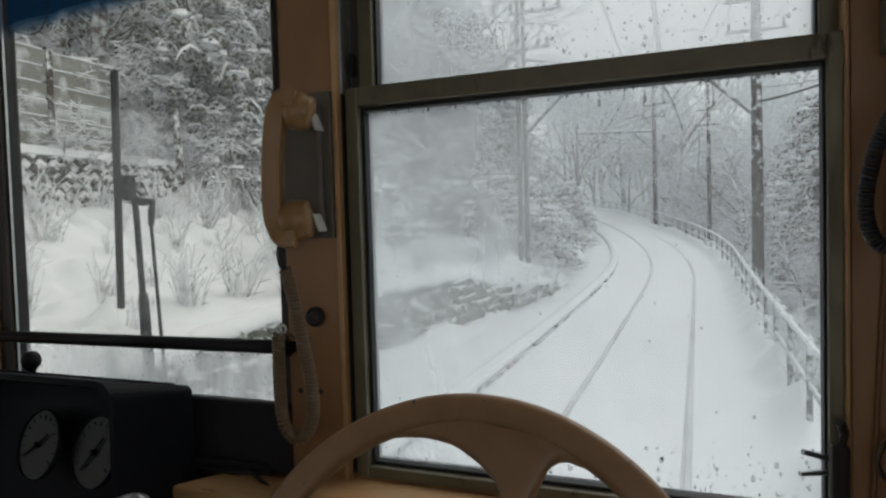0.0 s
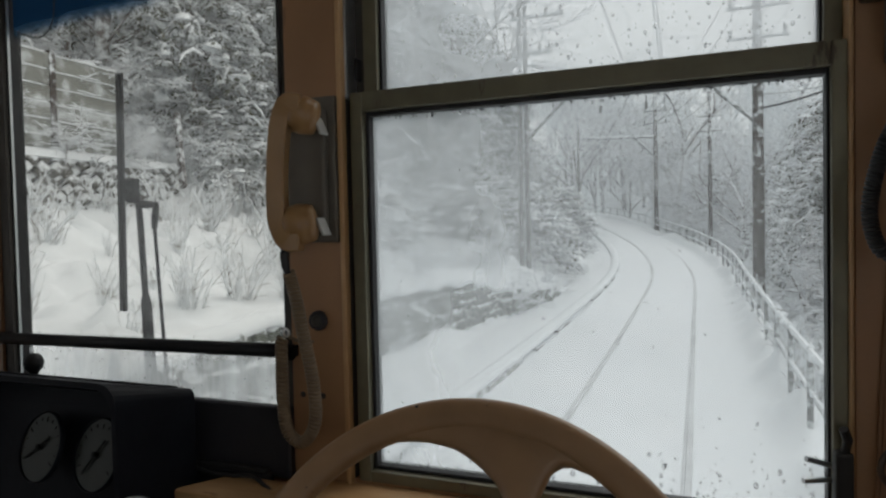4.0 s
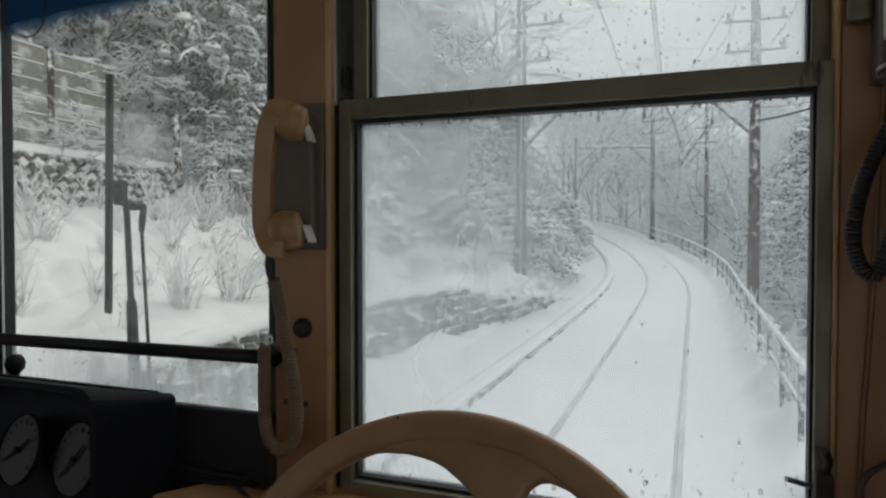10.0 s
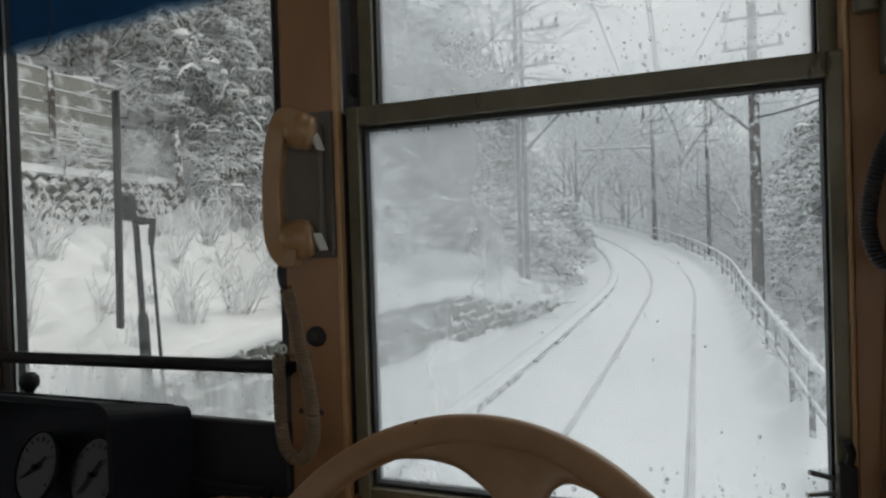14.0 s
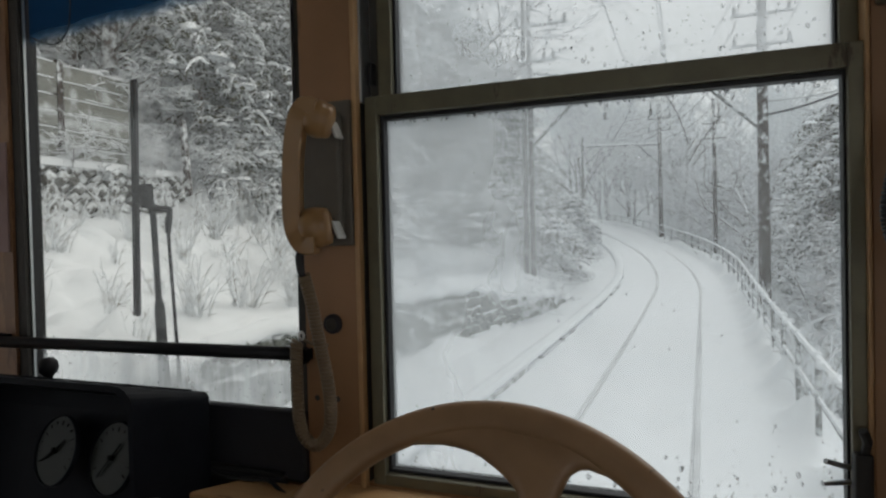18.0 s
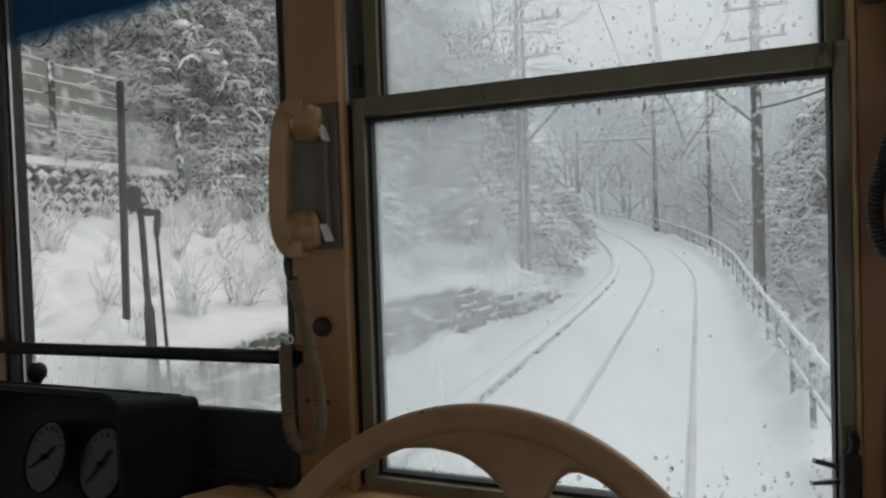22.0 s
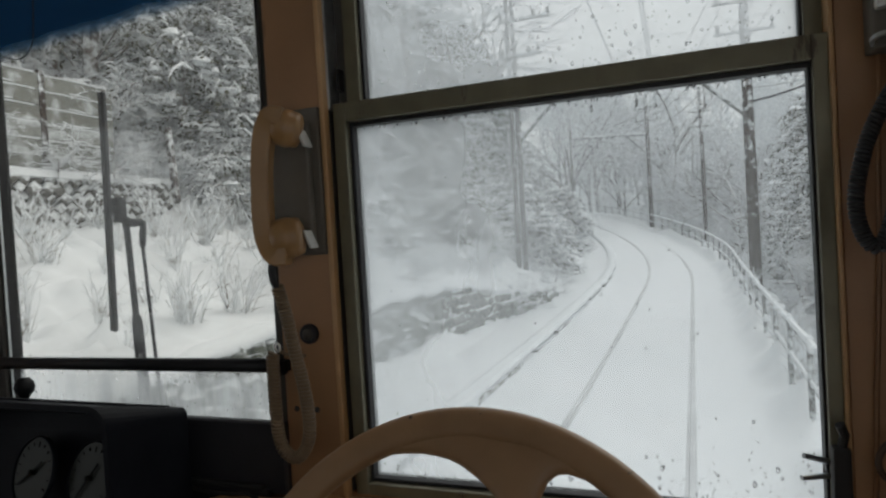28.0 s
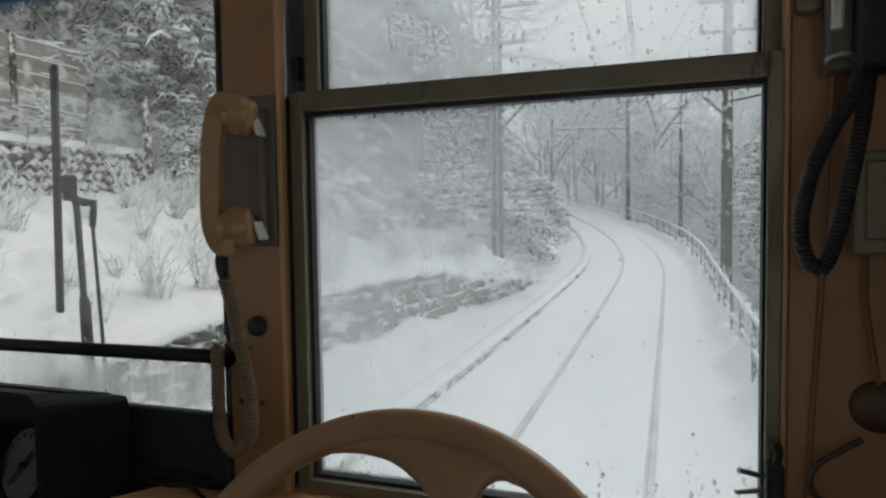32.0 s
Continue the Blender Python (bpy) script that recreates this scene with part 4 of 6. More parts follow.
def land_z(x, y):
    d = x - track_x(y)
    z = track_z(min(y, 75.0))
    rough = noise.noise((x * 0.35, y * 0.35, 0.0)) * 0.35 + noise.noise((x * 1.3, y * 1.3, 4.0)) * 0.10
    if d < -2.0:
        z += 0.06 * smooth(2.0, 2.2, -d)
        if d < -3.5:
            up = -d - 3.5
            bank = 0.37 * min(up, 7.0) + (0.62 * (min(up, 45.0) - 7.0) if up > 7 else 0) + (0.2 * (up - 45) if up > 45 else 0)
            near = 1.0 - smooth(17.0, 25.0, y)
            if near > 0:
                s = bank_x(y) - x
                step = (0.86 + bank_rise(y)) * smooth(0.0, 0.2, s) + 0.27 * min(max(s - 0.1, 0.0), 5.4) + 0.62 * max(0.0, min(s, 45.0) - 5.5)
                foot = max(0.0, 0.16 + 0.42 * noise.noise((y * 0.55, 12.0, 0.0)) + 0.14 * noise.noise((x * 1.6, y * 1.6, 6.0)))
                step = max(step, foot * math.exp(-((s + 0.02) / 0.55) ** 2) * smooth(7.0, 9.0, y))
                bank = bank * (1 - near) + near * step
                up = up * (1 - near) + near * max(0.0, s - 0.3)
            if y < -6.0:
                old = smooth(6.0, 9.0, -y)
                s = -d - 3.0
                bank = bank * (1 - old) + old * (2.25 * smooth(0.5, 0.7, s + 0.3) + 0.35 * max(0.0, min(s - 0.6, 6.0)) + 0.6 * max(0.0, min(s, 45.0) - 6.6))
                up = up * (1 - old) + old * max(0.0, s - 1.5)
            z += bank + rough * smooth(0, 2.0, up)
    elif d > 2.05:
        dn = d - 2.05
        z += -0.75 * min(dn, 12.0) + (0.02 * (min(dn, 26.0) - 12) if dn > 12 else 0) + (0.16 * (min(dn, 110.0) - 26) if dn > 26 else 0)
        z += rough * smooth(0.2, 2.0, dn)
    if y > -6:
        z += max(0.0, 0.26 + 0.45 * noise.noise((y * 0.9, 3.0, d * 1.1)) + 0.12 * noise.noise((y * 2.6, 7.0, d * 2.0))) * math.exp(-((d - 1.95) / 0.24) ** 2)
        if d < -3.5:
            soft_lumps = abs(noise.noise((x * 1.7, y * 1.7, 9.0))) * 0.34 + abs(noise.noise((x * 3.9, y * 3.9, 2.0))) * 0.17
            z += soft_lumps * smooth(3.8, 5.0, -d) * (0.35 + smooth(-0.2, 0.3, noise.noise((x * 0.6, y * 0.6, 5.0))))
    if y > 47:
        z += 0.34 * min(y - 47, 46.0) * smooth(3.5, 9.0, d)
    return z


def graded(a, b, c, d, fine, coarse):
    """Grid lines from a to d, fine between b and c, widening outside."""
    out, step, x = [b], fine, b
    while out[-1] < c:
        out.append(out[-1] + fine)
    while out[-1] < d:
        step = min(step * 1.22, coarse)
        out.append(out[-1] + step)
    step = fine
    while x > a:
        step = min(step * 1.22, coarse)
        x -= step
        out.insert(0, x)
    return out


gx, gy = graded(-420, -12, 4, 420, 0.13, 30), graded(-420, 3.5, 26, 420, 0.13, 30)
verts, faces = [], []
for y in gy:
    c = track_x(y) if -60 < y < 70 else track_x(max(-60, min(70, y)))
    for x in gx:
        verts.append((x + c + 0.83, y, land_z(x + c + 0.83, y)))
nx = len(gx)
far_side = []
for j in range(len(gy) - 1):
    for i in range(nx - 1):
        a = j * nx + i
        faces.append((a, a + 1, a + nx + 1, a + nx))
        d = gx[i] + 0.83
        far_side.append(1 if d < -13.5 or d > 4.5 or gy[j] > 56 else 0)
ground = mesh_part("ground", verts, faces, M_SNOW, None, "deep fresh snow over the track bed and hillsides", True)
ground.data.materials.append(M_SCRUB)
ground.data.polygons.foreach_set("material_index", far_side)
tagged(ground, "deep fresh snow over the track bed and hillsides", "ground", kind="structure")


def along(d, y0, y1, step, dz=0.0):
    """Points that follow the track at a distance d to its right."""
    out, y = [], y0
    while y <= y1 + 1e-6:
        s = (track_x(y + 0.1) - track_x(y - 0.1)) / 0.2
        k = 1 / math.sqrt(1 + s * s)
        out.append(Vector((track_x(y) + d * k, y - d * s * k, track_z(y) + dz)))
        y += step
    return out


def swept(points, section):
    """A solid with the section (right, up), swept along points."""
    bm = bmesh.new()
    rings = []
    for i, p in enumerate(points):
        d = points[min(i + 1, len(points) - 1)] - points[max(i - 1, 0)]
        side = Vector((d.y, -d.x, 0)).normalized()
        rings.append([bm.verts.new(p + side * a + Vector((0, 0, b))) for a, b in section])
    n = len(section)
    for a, b in zip(rings, rings[1:]):
        for k in range(n):
            bm.faces.new((a[k], b[k], b[(k + 1) % n], a[(k + 1) % n]))
    bm.faces.new(rings[0])
    bm.faces.new(rings[-1][::-1])
    bmesh.ops.recalc_face_normals(bm, faces=bm.faces)
    return bm


# rails almost buried, with the furrow the flanges leave
for d in (-0.7175, 0.7175):
    rail = thing("rail", (track_x(0) + d, 0, 0), "steel running rail almost buried in snow", "rail", "rails of the track")
    part("head", swept(along(d, -44, 92, 1.0), [(-0.034, -0.05), (-0.034, 0.012), (-0.028, 0.018), (0.028, 0.018), (0.034, 0.012), (0.034, -0.05)]), M_STEEL, rail)
    inward = 0.052 if d < 0 else -0.052
    part("furrow", swept(along(d + inward, -44, 92, 1.0), [(-0.014, -0.03), (-0.014, 0.006), (0.014, 0.006), (0.014, -0.03)]), M_STEEL, rail, "slushy flange furrow")

# cable trough on the uphill side: concrete pieces under a cap of snow
trough = thing("cable_trough", (track_x(0) - 2.05, 0, 0), "concrete cable trough edge under a cap of snow", "cable trough")
part("snow_cap", swept(along(-2.16, -2, 60, 0.5), [(-0.20, 0.02), (-0.17, 0.15), (-0.04, 0.20), (0.10, 0.19), (0.15, 0.15), (0.155, 0.115)]), M_SNOW, trough, "rounded cap of snow")
rnd = random.Random(5)
y = 0.0
while y < 46:
    pts = along(-2.03, y, y + 0.92, 0.92)
    lift = rnd.uniform(-0.13, -0.01)
    part("kerb_block", swept(pts, [(-0.06, -0.05), (-0.06, 0.125 + lift), (0.03, 0.125 + lift), (0.03, -0.05)]), M_KERB, trough)
    y += 0.98

# guard fence on the downhill side
fence = thing("guard_fence", (track_x(0) + FENCE, 6, 0), "low iron guard fence with snow on its rails", "fence")
for h, r in ((0.94, 0.028), (0.52, 0.022)):
    bar = part("rail", tube(along(FENCE, -6, 60, 1.0, h), r, 8), M_IRON, fence)
    part("rail_snow", tube(along(FENCE, -6, 60, 0.5, h + r + 0.012), 0.035 if h > 0.9 else 0.022, 6), M_SNOW, bar, "ridge of snow on the rail")
rnd = random.Random(31)
for p in along(FENCE, 5.4, 44, 0.75):
    if rnd.random() < 0.62:
        h = rnd.choice((0.97, 0.97, 0.55, 0.1))
        w, k = rnd.uniform(0.04, 0.09), rnd.uniform(0.03, 0.06)
        part("snow_lump", lathe([(0.0, k), (w * 0.6, k * 0.85), (w, 0.2 * k), (w * 0.85, -0.4 * k), (0.0, -0.5 * k)], p + Vector((rnd.uniform(-0.03, 0.03), rnd.uniform(-0.3, 0.3), h)), (rnd.uniform(-0.3, 0.3), rnd.uniform(-0.3, 0.3), 1), 9), M_SNOW, fence, "lump of snow", True)
for p in along(FENCE, -5, 59, 1.6):
    post = part("post", tube([p + Vector((0, 0, -0.6)), p + Vector((0, 0, 1.0))], 0.032, 8), M_IRON, fence)
    part("post_snow", lathe([(0.0, 0.06), (0.03, 0.05), (0.045, 0.02), (0.04, 0.0)], p + Vector((0, 0, 0.99)), (0, 0, 1), 8), M_SNOW, post, "cap of snow")


# catenary poles and beams
def pole(at, height, r, material, label, name="line_pole", lean=(0, 0)):
    ob = thing(name, at, label, "pole", "poles along the line")
    a = Vector(at)
    top = a + Vector((lean[0], lean[1], height))
    part("shaft", tube([a + Vector((0, 0, -0.8)), a.lerp(top, 0.5), top], [r, r * 0.88, r * 0.72], 12), material, ob, smooth=True)
    part("foot_snow", lathe([(0.0, 0.20), (r + 0.10, 0.12), (r + 0.28, 0.03), (r + 0.42, -0.12)], a, (0, 0, 1), 12), M_SNOW, ob, "drift of snow round the foot")
    return ob


def arm(ob, a, b, r, material=None, name="cross_arm"):
    return part(name, tube([a, b], r, 8), material or M_IRON, ob)


def insulator(ob, at, h=0.22):
    part("insulator", lathe([(0.02, 0.0), (0.06, 0.02), (0.025, 0.05), (0.06, 0.08), (0.025, 0.11), (0.06, 0.14), (0.02, h)], at, (0, 0, 1), 10), M_CONC, ob, "ribbed insulator")


def gantry(y, dl, dr, height, beam, left_double=False, wood=True):
    """Two poles and a beam over the track."""
    pl, pr = along(dl, y, y, 1)[0], along(dr, y, y, 1)[0]
    left = pole(pl, height, 0.10 if not left_double else 0.085, M_MAST if left_double else M_POLE, "grey rimed line pole beside the track")
    if left_double:
        part("second_shaft", tube([pl + Vector((-0.21, 0.02, -0.6)), pl + Vector((-0.17, 0.02, height))], [0.075, 0.06], 10), M_MAST, left, smooth=True)
        for h in (1.2, 2.8, 4.4, 5.8):
            part("tie", box(pl.x - 0.25, pl.x + 0.06, pl.y - 0.03, pl.y + 0.03, pl.z + h, pl.z + h + 0.08), M_IRON, left)
        for h, reach in ((8.35, 1.15), (7.3, 0.8)):
            cross = arm(left, pl + Vector((-0.45, 0, h)), pl + Vector((reach, 0, h)), 0.045)
            part("arm_snow", tube([pl + Vector((-0.4, 0, h + 0.055)), pl + Vector((reach - 0.05, 0, h + 0.055))], 0.032, 6), M_SNOW, cross, "ridge of snow on the arm")
            for k in (-0.35, 0.55 * reach, reach - 0.08):
                insulator(cross, pl + Vector((k, 0, h + 0.04)))
    right = pole(pr, 9.4 if left_double else height + 1.2, 0.155 if wood else 0.11, M_WOOD if wood else M_POLE, "dark wooden line pole streaked with snow" if wood else "grey rimed line pole beside the track")
    z = beam + track_z(y)
    span = thing("catenary_beam", (pl + pr) / 2 + Vector((0, 0, beam)), "snow-lined catenary beam between two poles", "beam", "beams over the track")
    a, b = Vector((pl.x, pl.y, z)), Vector((pr.x, pr.y, z))
    girder = part("beam", tube([a, b], 0.065, 8), M_IRON, span)
    part("beam_snow", tube([a + Vector((0, 0, 0.075)), b + Vector((0, 0, 0.075))], 0.055, 6), M_SNOW, girder, "ridge of snow on the beam")
    for p, q in ((a, b), (b, a)):
        d = (q - p).normalized()
        arm(span, p + Vector((0, 0, -1.35)), p + d * 1.4, 0.055, name="strut")
    for s in (0.35, 0.55):
        c = a.lerp(b, s)
        rod = arm(span, c, c + Vector((0, 0, -0.5)), 0.02, name="hanger")
        insulator(rod, c + Vector((0, 0, -0.72)))
    for h in (0.9, 1.7):
        cross = arm(right, pr + Vector((-0.75, 0, beam + h)), pr + Vector((0.75, 0, beam + h)), 0.045)
        for k in (-0.65, 0.0, 0.65):
            insulator(cross, pr + Vector((k, 0, beam + h + 0.04)))
    return left, right


gantry(18.9, -3.92, 2.30, 9.7, 6.1, True)
gantry(44.0, -3.0, 2.0, 7.7, 6.25)
gantry(66.0, -3.1, 2.6, 7.4, 5.6)
lone = pole((0.9, 38.0, track_z(38) - 0.4), 8.6, 0.12, M_WOOD, "dark wooden pole behind the guard fence")
for h in (6.0, 6.8):
    arm(lone, (0.3, 38.0, h + 1.4), (1.5, 38.0, h + 1.4), 0.04)
stub = thing("marker_stake", (-4.35, 16.2, land_z(-4.35, 16.2)), "short dark marker stake in the snow", "stake")
part("stake", tube([(-4.35, 16.2, 0.0), (-4.36, 16.2, 0.92)], 0.035, 8), M_IRON, stub)
part("cap", lathe([(0.0, 0.05), (0.04, 0.04), (0.055, 0.0)], (-4.36, 16.2, 0.92), (0, 0, 1), 8), M_SNOW, stub)


def sag(a, b, drop, n=14):
    a, b = Vector(a), Vector(b)
    return [a.lerp(b, k / n) - Vector((0, 0, drop * 4 * (k / n) * (1 - k / n))) for k in range(n + 1)]


g1, g2, g3 = along(2.30, 18.9, 18.9, 1)[0], along(2.0, 44, 44, 1)[0], along(2.6, 66, 66, 1)[0]
spots = (((0.0, 5.45), 0.006, 0.12, "contact wire over the track"), ((0.0, 6.1), 0.008, 0.35, "messenger wire over the track"), ((-0.9, 6.2), 0.008, 0.3, "feeder wire over the track"))
for (d, h), r, drop, label in spots:
    wire = thing("overhead_wire", (track_x(18.9) + d, 18.9, h), label, "wire", "wires over the line")
    pts = [along(d, yy, yy, 1)[0] + Vector((0, 0, h)) for yy in (-25.0, 18.9, 44.0, 66.0)]
    for a, b in zip(pts, pts[1:]):
        part("span", tube(sag(a, b, drop), r + 0.006, 5), M_RIMEWIRE, wire)
for k, h in ((-0.65, 7.5), (0.65, 7.5), (-0.65, 8.3), (0.65, 8.3)):
    wire = thing("power_line", g1 + Vector((k, 0, h)), "dark power cable on the pole arms", "wire", "wires over the line")
    back = Vector((1.6 + k, -25, h + 0.2))
    for a, b in ((back, g1 + Vector((k, 0, h))), (g1 + Vector((k, 0, h)), g2 + Vector((k, 0, h - 0.8))), (g2 + Vector((k, 0, h - 0.8)), g3 + Vector((k, 0, h - 0.8)))):
        part("span", tube(sag(a, b, 0.5), 0.012, 5), M_WIRE, wire)
drop_line = thing("drop_cable", g1 + Vector((0.1, 0, 6.0)), "thick sagging cable from the wooden pole", "wire", "wires over the line")
part("span", tube(sag(g1 + Vector((0.1, 0, 5.15)), (8.0, 15.5, 8.8), 0.8), 0.03, 6), M_WIRE, drop_line)
part("span", tube(sag(g1 + Vector((0.1, 0, 5.5)), (9.5, 24.0, 9.6), 0.8), 0.022, 6), M_RIMEWIRE, drop_line)

# ---- dry stone wall and snow fence on the hillside ----
WX = -11.0
wall = thing("stone_wall", (WX, 9.0, 2.3), "rough stone retaining wall streaked with snow", "stone wall", kind="structure")
part("core", box(WX - 0.75, WX - 0.10, 2.4, 11.6, 1.2, 3.84), M_CONC, wall)
shapes = []
rnd = random.Random(11)
for k in range(9):
    bm = box(-0.14, 0.14, -0.145, 0.145, -0.115, 0.115, 0.052, 2)
    for v in bm.verts:
        v.co += Vector((rnd.uniform(-0.014, 0.014), rnd.uniform(-0.018, 0.018), rnd.uniform(-0.014, 0.014)))
    me = bpy.data.meshes.new("stone")
    bm.to_mesh(me)
    bm.free()
    me.polygons.foreach_set("use_smooth", [True] * len(me.polygons))
    me.materials.append(M_STONE)
    shapes.append(me)
row = 0
z = 2.0
while z < 3.85:
    y = 5.2 + (0.15 if row % 2 else 0.0)
    while y < 11.5:
        ground_here = land_z(WX + 0.2, y) - 0.15
        if z > ground_here:
            st = new("stone", rnd.choice(shapes))
            st.parent = wall
            st.location = Vector((WX + rnd.uniform(-0.08, 0.05), y + rnd.uniform(-0.03, 0.03), z)) - wall.location
            st.scale = (0.9, rnd.uniform(0.72, 0.95), rnd.uniform(0.72, 0.9))
            st.rotation_euler = (rnd.uniform(0.55, 0.9), rnd.uniform(-0.5, -0.1), rnd.uniform(-0.2, 0.2))
        y += 0.262
    z += 0.178
    row += 1
part("cap_snow", swept([Vector((WX - 0.2, yy, 3.86)) for yy in (2.4, 4.0, 6.0, 8.0, 10.0, 11.6)], [(-0.6, -0.1), (-0.55, 0.14), (-0.1, 0.20), (0.26, 0.12), (0.34, -0.02)]), M_SNOW, wall, "thick snow along the coping")

bank = thing("stone_bank", (bank_x(9), 9.0, 0.0), "low mossy stone bank with snow lying on top", "stone bank", kind="structure")
mossy = []
for me in shapes[:6]:
    me = me.copy()
    me.name = "stone"
    me.materials.clear()
    me.materials.append(M_MOSS)
    mossy.append(me)
y = 4.6
while y < 20.5:
    for k in range(4 + int(bank_rise(y) / 0.15) - int(max(0.0, y - 15.5) / 1.4)):
        if rnd.random() < 0.94:
            st = new("stone", rnd.choice(mossy))
            st.parent = bank
            st.location = Vector((bank_x(y) + 0.02 + rnd.uniform(-0.05, 0.07) - 0.03 * k, y + rnd.uniform(-0.05, 0.05) + (0.13 if k % 2 else 0), 0.10 + 0.205 * k)) - bank.location
            st.rotation_euler = (rnd.uniform(-0.3, 0.3), rnd.uniform(-0.3, 0.3), rnd.uniform(-0.6, 0.6))
            st.scale = (1.0, rnd.uniform(0.9, 1.35), rnd.uniform(0.9, 1.2))
    y += 0.30
pts = [Vector((bank_x(0.5 * k) - 0.12, 0.5 * k, 0.88 + bank_rise(0.5 * k) + 0.05 * math.sin(3.1 * k) - 0.03 * max(0, k - 28))) for k in range(8, 41)]
part("bank_snow", swept(pts, [(-0.5, -0.05), (-0.35, 0.09), (0.0, 0.11), (0.17, 0.05), (0.20, -0.06), (0.10, -0.12)]), M_SNOW, bank, "overhanging lip of snow", True)

board_fence = thing("board_fence", (WX - 0.25, 9.0, 3.9), "tall grey board fence lined with snow", "fence")
posts = (4.1, 5.6, 7.2, 8.8, 10.45)
for y in posts:
    part("post", box(WX - 0.36, WX - 0.24, y - 0.06, y + 0.06, 3.8, 5.95 - 0.06 * max(0, y - 8)), M_WOOD, board_fence)
for a, b in zip(posts, posts[1:]):
    for k in range(6):
        z = 4.02 + 0.31 * k - 0.02 * max(0, a - 7)
        board = part("board", box(WX - 0.30, WX - 0.26, a + 0.06, b - 0.06, z, z + 0.285, 0.004), M_FENCE, board_fence)
        cut = rnd.uniform(0.05, 0.35)
        part("board_snow", tube(spline([(WX - 0.255, a + 0.07 + t * (b - a - 0.14), z + 0.288 + rnd.uniform(-0.006, 0.008)) for t in (0, 0.25, 0.5, 0.75, 1.0 - cut * 0.3)], 3), 0.016, 6), M_SNOW, board, "ledge of snow")
        part("drift", tube(spline([(WX - 0.245, a + 0.2 + t * (b - a - 0.5), z + 0.02 + rnd.uniform(-0.012, 0.02)) for t in (cut, 0.45, 0.6, 0.75)], 3), [0.006, 0.014, 0.018, 0.02, 0.019, 0.018, 0.016, 0.012, 0.008, 0.004], 6), M_SNOW, board, "smear of drifted snow")
part("brace", box(-0.04, 0.04, -0.04, 0.04, 0, 1.75), M_FENCE, board_fence)
brace = board_fence.children[-1]
brace.location = Vector((WX + 0.45, 9.8, 3.95)) - board_fence.location
brace.rotation_euler = (radians(-18), radians(-22), 0)


# ---- trees and scrub under snow ----
def add_tube(V, F, pts, radii, sides=4):
    """Appends a light tube to vertex and face lists."""
    b0 = len(V)
    for i, p in enumerate(pts):
        d = (pts[min(i + 1, len(pts) - 1)] - pts[max(i - 1, 0)]).normalized()
        ref = Vector((0, 0, 1)) if abs(d.z) < 0.85 else Vector((1, 0, 0))
        s = d.cross(ref).normalized()
        u = s.cross(d)
        for k in range(sides):
            a = 2 * math.pi * k / sides
            V.append(p + radii[i] * (math.cos(a) * s + math.sin(a) * u))
    for i in range(len(pts) - 1):
        for k in range(sides):
            F.append((b0 + i * sides + k, b0 + i * sides + (k + 1) % sides, b0 + (i + 1) * sides + (k + 1) % sides, b0 + (i + 1) * sides + k))


def grow(rnd, V, F, S, SF, TW, TF, p, d, length, r, depth, droop):
    """One limb and all that grows from it; S collects the snow lying on limbs, TW the twigs."""
    n = 4
    pts, rad = [p.copy()], [r]
    for k in range(n):
        d = (d + Vector((rnd.uniform(-0.16, 0.16), rnd.uniform(-0.16, 0.16), rnd.uniform(-0.10, 0.14) - droop * 0.05))).normalized()
        p = p + d * (length / n)
        pts.append(p.copy())
        rad.append(r * (1 - 0.42 * (k + 1) / n))
    if depth >= 3:
        add_tube(TW, TF, pts, [max(0.006, q) for q in rad], 3)
    else:
        add_tube(V, F, pts, rad, 5 if depth < 2 else 4)
    if abs(d.z) < 0.8 and depth > 0:
        add_tube(S, SF, [q + Vector((0, 0, 0.9 * w + 0.006)) for q, w in zip(pts, rad)], [0.75 * w + 0.010 for w in rad], 3)
    if depth < 4:
        kids = (5, 4, 4, 4)[depth]
        for k in range(kids):
            s = 0.35 + 0.65 * (k + rnd.random()) / kids
            i = min(int(s * n), n - 1)
            q = pts[i].lerp(pts[i + 1], s * n - i if s < 1 else 1.0)
            e = Vector((rnd.gauss(0, 1), rnd.gauss(0, 1), rnd.gauss(0.15, 0.6)))
            e = (d * 0.75 + (e - d * e.dot(d)).normalized() * rnd.uniform(0.5, 0.95)).normalized()
            grow(rnd, V, F, S, SF, TW, TF, q, e, length * rnd.uniform(0.5, 0.72), rad[i] * 0.55, depth + 1, droop)


def bare_tree(name, seed, height, r, label, droop=1.0):
    rnd = random.Random(seed)
    V, F, S, SF, TW, TF = [], [], [], [], [], []
    grow(rnd, V, F, S, SF, TW, TF, Vector((0, 0, -0.5)), Vector((rnd.uniform(-0.15, 0.15), rnd.uniform(-0.1, 0.1), 1)).normalized(), height * 0.55, r, 0, droop)
    ob = thing(name, (0, 0, 0), label, "tree", "trees along the line")
    mesh_part("trunk", V, F, M_BARK, ob, "", True)
    mesh_part("twigs", TW, TF, M_TWIG, ob, "rimed bare twigs")
    mesh_part("snow", S, SF, M_SNOW, ob, "snow lying along the branches", True)
    return ob


